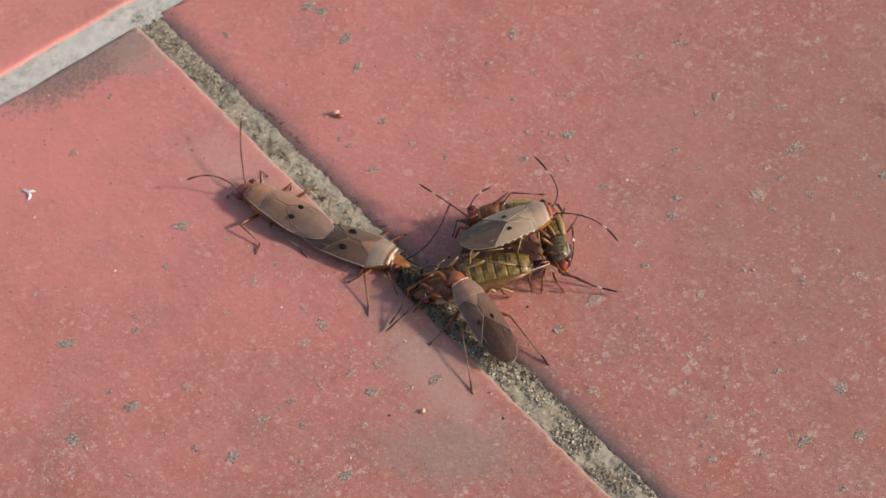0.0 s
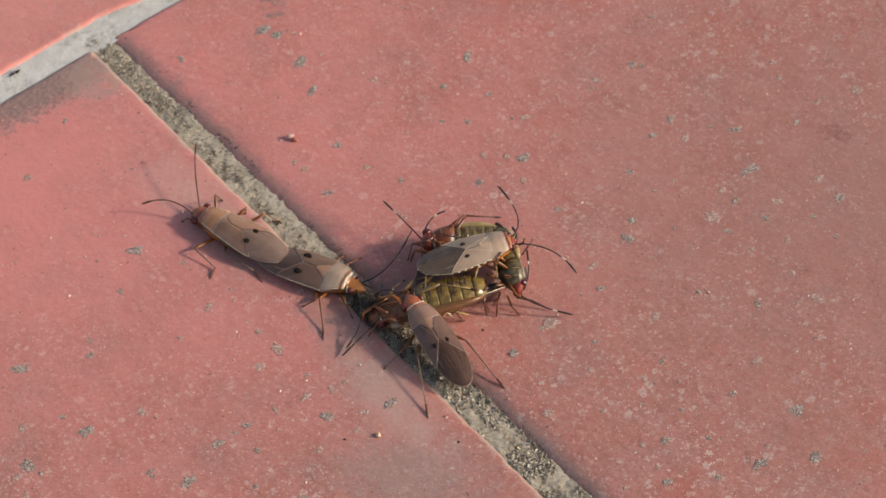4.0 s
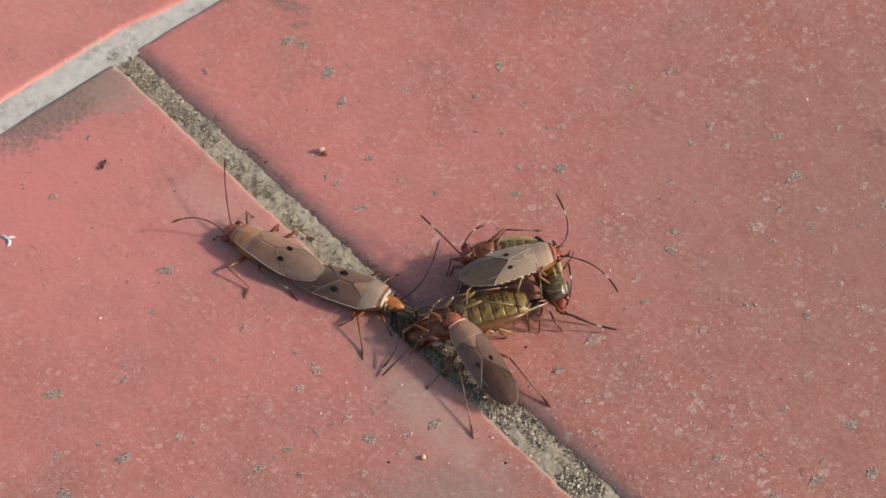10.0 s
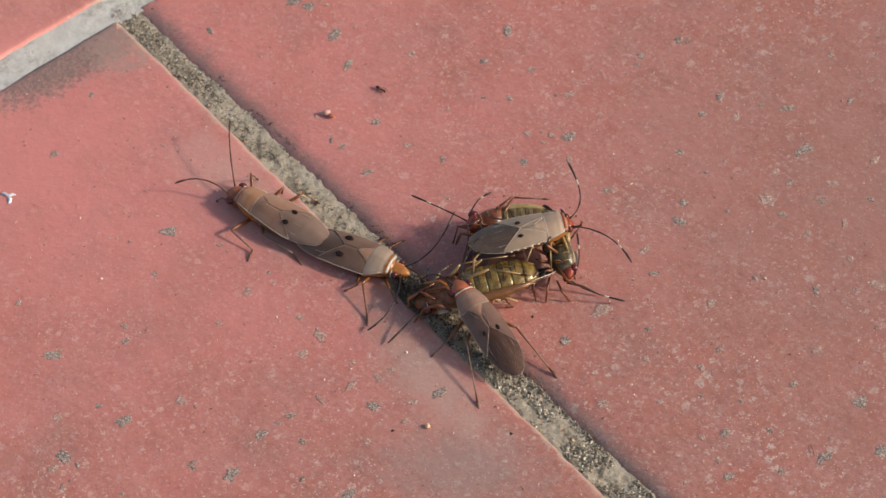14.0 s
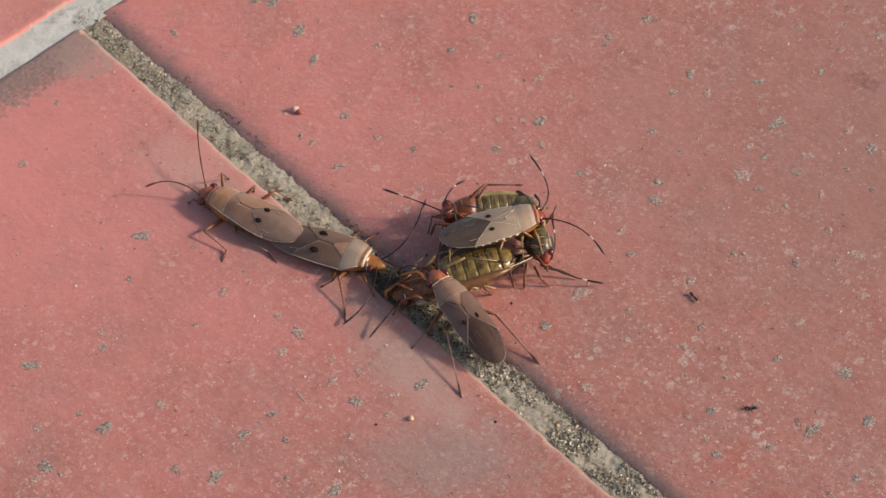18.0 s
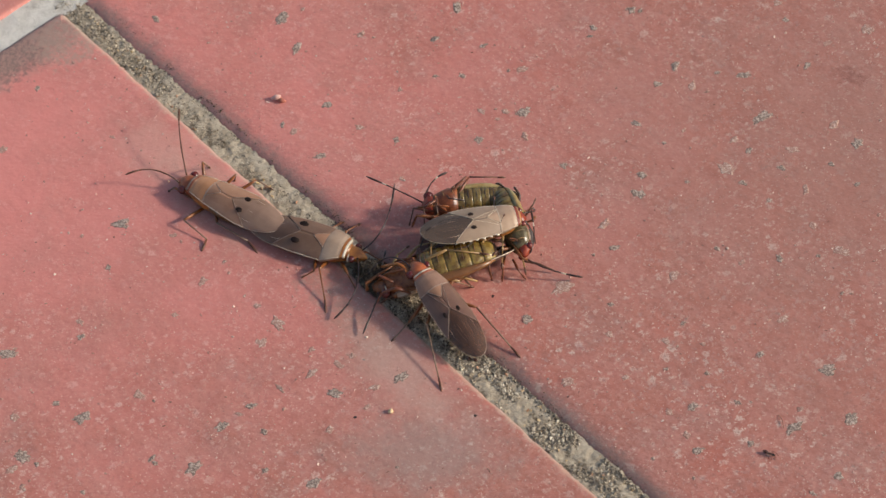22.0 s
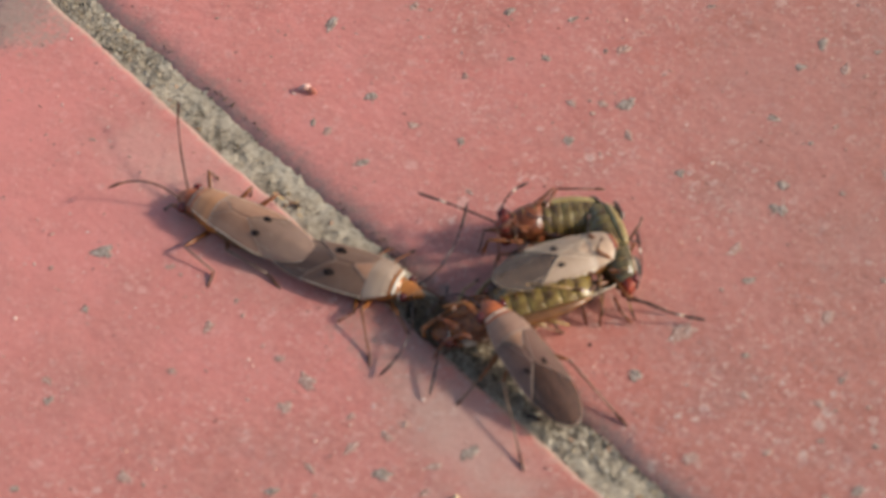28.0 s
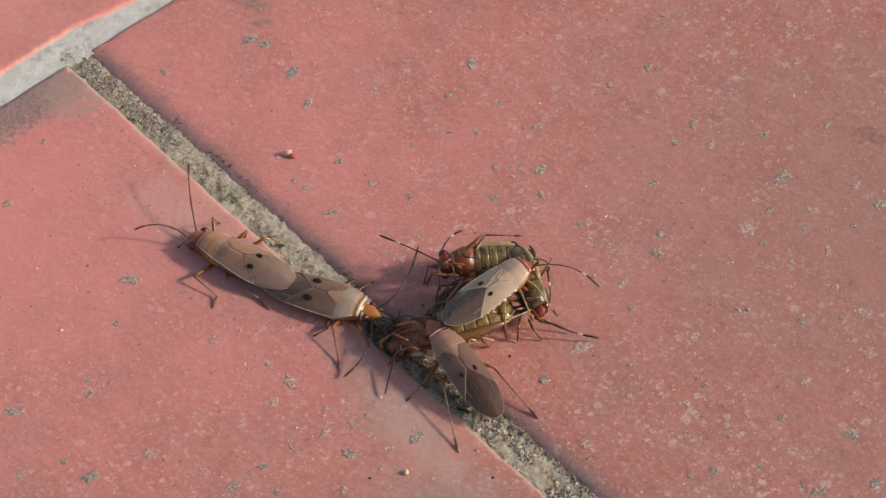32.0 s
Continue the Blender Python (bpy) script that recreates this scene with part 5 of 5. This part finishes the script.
crumb("small tan crumb on the red tile", lump(0.3, 0.5, 3, 0.7), TAN_CRUMB, 68.8, -11.9, 0.2)
crumb("pale sand crumb on the red tile", lump(0.16, 0.5, 5, 0.7), PALE_CHIP, 76.2, 27.0, 0.08)
husk = tagged(new("husk"), "broken seed husk, pale pink shell and red kernel", "husk")
husk.location = Vector((27.6, 5.8, 0.0)) * MM
shell_half = tube(curve((-.75, -.45, .12), (-.35, .5, .2), (.35, .0, .3), 8), [.06, .16, .25, .3, .3, .26, .2, .14, .05], 8)
part("shell", shell_half, PINK_SHELL, husk, "pale pink curled shell")
part("kernel", tube(curve((-.1, .1, .12), (.75, .45, .16), (.1, -.1, .15), 7), [.08, .2, .26, .27, .25, .2, .12, .05], 8), RED_CHIP, husk, "red brown kernel")
fleck = tagged(new("lime_fleck"), "ragged white fleck of lime on the tile", "fleck")
fleck.location = Vector((14.2, -27.6, 0)) * MM
for a, b, rise in (((-0.9, -0.2, .05), (0.1, 0.1, .1), (0, .15, .1)), ((0.1, 0.1, .1), (0.9, -0.45, .05), (.1, .2, .05)), ((0.1, 0.0, .1), (0.45, 1.0, .08), (-.2, 0, .1))):
    bit = tube(curve(a, b, rise, 6), [.05, .1, .22, .14, .2, .1, .04], 7)
    for v in bit.verts:
        v.co += Vector((noise.noise(v.co * 4.0), noise.noise(v.co * 4.0 + Vector((9, 0, 0))), 0)) * 0.12
        v.co.z = max(0.0, v.co.z * 0.6)
    part("flake", bit, WHITE, fleck)
twig = tube(curve((-.9, .3, .06), (.7, -.5, .06), (.1, .1, .12), 5), [.02, .03, .035, .03, .03, .02], 5)
crumb("thin dark plant fibre on the tile", twig, SHIN, 96.6, 16.0, 0.02, "fibre")


# ---- what moves ----
def trail(rows, step=0.25):
    """Rows of (seconds, x, y, z) turned into poses that head along the way."""
    ts = np.array([r[0] for r in rows])
    xyz = np.array([r[1:] for r in rows])
    at = np.arange(0.0, 32.0 + step / 2, step)
    way = np.stack([np.interp(at, ts, xyz[:, k]) for k in range(3)], 1)
    heads, last = [], None
    for i in range(len(at)):
        d = way[min(i + 1, len(at) - 1)] - way[max(i - 1, 0)]
        aim = math.degrees(math.atan2(d[1], d[0])) if np.hypot(d[0], d[1]) > 0.12 else last
        if last is not None and aim is not None:
            turn = (aim - last + 180) % 360 - 180
            aim = last + max(-60, min(60, turn))
        last = aim
        heads.append(aim)
    first = next(h for h in heads if h is not None)
    return [(float(t), mm(*map(float, p), turn=first if h is None else h)) for t, p, h in zip(at, way, heads)]


def swing(part_ob, rows, carrier=None, tip=None):
    """Turns a feeler about its root: rows of (seconds, yaw, pitch) in degrees, in its bug's space,
    or of (seconds, place) that its tip, now at tip, shall point to while the bug goes by carrier's poses."""
    at = part_ob.location.copy()
    done = []
    for row in rows:
        if len(row) == 3:
            turn = pose(0, 0, 0, 0, row[2], row[1])
        else:
            ts = [t for t, _ in carrier]
            k = min(range(len(ts)), key=lambda i: abs(ts[i] - row[0]))
            rest = carrier[0][1].inverted() @ (Vector(tip) * MM) - at
            wish = carrier[k][1].inverted() @ (Vector(row[1]) * MM) - at
            turn = rest.rotation_difference(wish).to_matrix().to_4x4()
        done.append((row[0], Matrix.Translation(at) @ turn))
    walk(part_ob, done)


LEFT_DOWN, RIGHT_DOWN = (58.6, 14.4, 1.4), (61.6, 12.0, -0.5)


def motions():
    rows = []
    for t, front, tail in RIDER_TIMES:
        m, _ = axes(*rider_ends(front, tail), (0.12, -0.12, 1))
        m.translation *= MM
        rows.append((t, m))
    walk(rider, rows)
    still = side_left.matrix_world.copy()
    walk(side_left, [(t, Matrix.Translation(Vector((-0.38, 1.0, 0.0)) * MM * k) @ still) for t, k in ((0, 0.1), (9, 0.15), (19, 0.1), (24, 0.0), (32, 0.0))])
    lying_still = side_right.matrix_world.copy()
    walk(side_right, [(t, Matrix.Translation(Vector(d) * MM) @ lying_still) for t, d in ((0, (0.45, -0.75, 0)), (13, (0.4, -0.8, 0)), (19, (0.35, -0.9, 0)), (24, (0.1, -1.25, 0)), (32, (0.1, -1.3, 0)))])
    swing(rider_feelers[0], [(0, 0, 0), (2, 4, 2), (7, -6, 0), (13, -8, 0), (16, 2, 3), (19, 0, 0), (19.6, -15, 4), (20, (52.8, 12.6, 5.0)), (20.5, (55.0, 14.0, 3.0)), (21, LEFT_DOWN), (22, LEFT_DOWN), (24, LEFT_DOWN), (29, LEFT_DOWN), (32, LEFT_DOWN)], rows, (51.1, 16.6, 5.0))
    swing(rider_feelers[1], [(0, 0, 0), (4, 3, 0), (9, -4, 0), (13, 2, 2), (19, 0, 0), (20, -4, 4), (20.5, -12, 10), (21, -20, 20), (22, RIGHT_DOWN), (24, RIGHT_DOWN), (28, RIGHT_DOWN), (29.3, RIGHT_DOWN), (30.5, (63.1, 15.4, 3.0)), (32, (64.2, 15.7, 3.0))], rows, (65.6, 16.9, 3.2))
    swing(upturned_feelers[1], [(0, (57.5, -9.2, 0.3)), (2, (57.7, -9.3, 0.3)), (12, (57.4, -8.7, 0.3)), (16, (58.1, -9.7, 0.3)), (20, (58.1, -9.3, 0.3)), (21.5, (59.4, -9.0, 0.3)), (24, (61.0, -8.4, 0.3)), (32, (61.0, -8.5, 0.3))],
          [(0, upturned.matrix_world.copy())], (57.1, -8.6, 0.2))
    swing(mate_feelers[0], [(0, (57.4, -8.3, 0.4)), (2, (57.7, -8.2, 0.4)), (9, (57.3, -8.5, 0.4)), (12, (56.7, -8.8, 0.4)), (16, (53.8, -9.6, 0.4)), (20, (55.7, -9.4, 0.4)), (24, (55.6, -8.6, 0.4)), (32, (55.2, -8.9, 0.4))],
          [(0, mate.matrix_world.copy())], (54.7, -9.2, 0.3))
    swing(mate_feelers[1], [(0, 0, 0), (4, -6, 4), (9, 5, 0), (13, -4, 3), (19, 0, 0), (23, 10, -4), (28, 4, 0), (32, 2, 2)])
    swing(left_feelers[0], [(0, (44.6, 5.4, 3.0)), (2, (43.9, 6.4, 3.0)), (9, (43.7, 6.9, 3.0)), (12, (44.2, 6.0, 3.0)), (16, (45.6, 3.4, 3.0)), (20, (44.4, 4.8, 3.0)), (24, (45.0, 4.2, 3.0)), (28, (45.2, 4.0, 3.2)), (32, (45.0, 4.4, 3.0))], [(0, still)], (44.9, 4.2, 3.0))
    walk(first_ant, trail([(0, -2.0, 34, -.4), (1.6, -2.0, 17, -.4), (2.5, -2.0, 4.0, -.4), (3.0, -2.0, -1.0, -.4), (3.6, -2.2, -6.5, -.4), (4.0, -2.6, -12.4, -.4), (4.6, -2.2, -21, -.4), (5.6, 4, -36, 0), (6.8, 12.5, -31, 0),
                           (7.4, 13.4, -29.4, 0), (8, 13.8, -28.7, 0), (8.6, 16.5, -28.6, 0), (9, 18.3, -27.9, 0), (9.5, 16.5, -20.7, 0), (10, 12.5, -13.3, 0), (10.5, 6.3, -7.0, 0), (11, 4.4, -3.8, -.1), (11.5, 7.8, -1.9, -.4),
                           (12, 10.1, -1.7, -.4), (12.5, 13.8, -.2, -.2), (13, 17.6, 5.8, 0), (13.5, 22.5, 11.2, 0), (16, 51.9, 17.5, 0), (16.5, 57.8, 20.5, 0), (17, 62.6, 24.9, 0), (17.5, 69.3, 23.2, 0), (18, 77, 19.3, 0),
                           (18.5, 84.1, 21.5, 0), (19, 88.4, 22.5, 0), (20, 88, 22.4, 0), (20.5, 90.7, 19.8, 0), (21, 89.9, 14.5, 0), (21.5, 93.8, 11.4, 0), (22, 98.8, 12.3, 0), (22.5, 104.3, 15.5, 0), (23, 105.1, 19.6, 0),
                           (25, 118, 34, 0), (32, 170, 60, 0)]))
    walk(second_ant, trail([(0, 170, 70, 0), (15, 125, 52, 0), (17, 103, 30, 0), (17.5, 97.3, 21.7, 0), (18, 91.7, 13.7, 0), (18.5, 84, 8.9, 0), (19, 77.1, 5.7, 0), (19.5, 75.8, .6, -.3), (20, 75.9, .9, -.3), (20.5, 75.2, .6, -.3),
                            (21, 73.5, .2, -.3), (21.5, 71.4, -.6, -.35), (22, 69, -1.5, -.35), (23, 67, -2.4, -.3), (32, 66.5, -2.6, -.3)]))
    walk(third_ant, trail([(0, -2, 75, -.4), (8.5, -2, 40, -.4), (10.2, -2.2, 6.6, -.4), (10.4, -2.0, 2.0, -.4), (10.6, -1.9, -3.5, -.4), (10.8, -1.8, -8.0, -.4), (11.2, -2.0, -16, -.4), (13, -2, -50, -.4), (32, -2, -80, -.4)]))


motions()
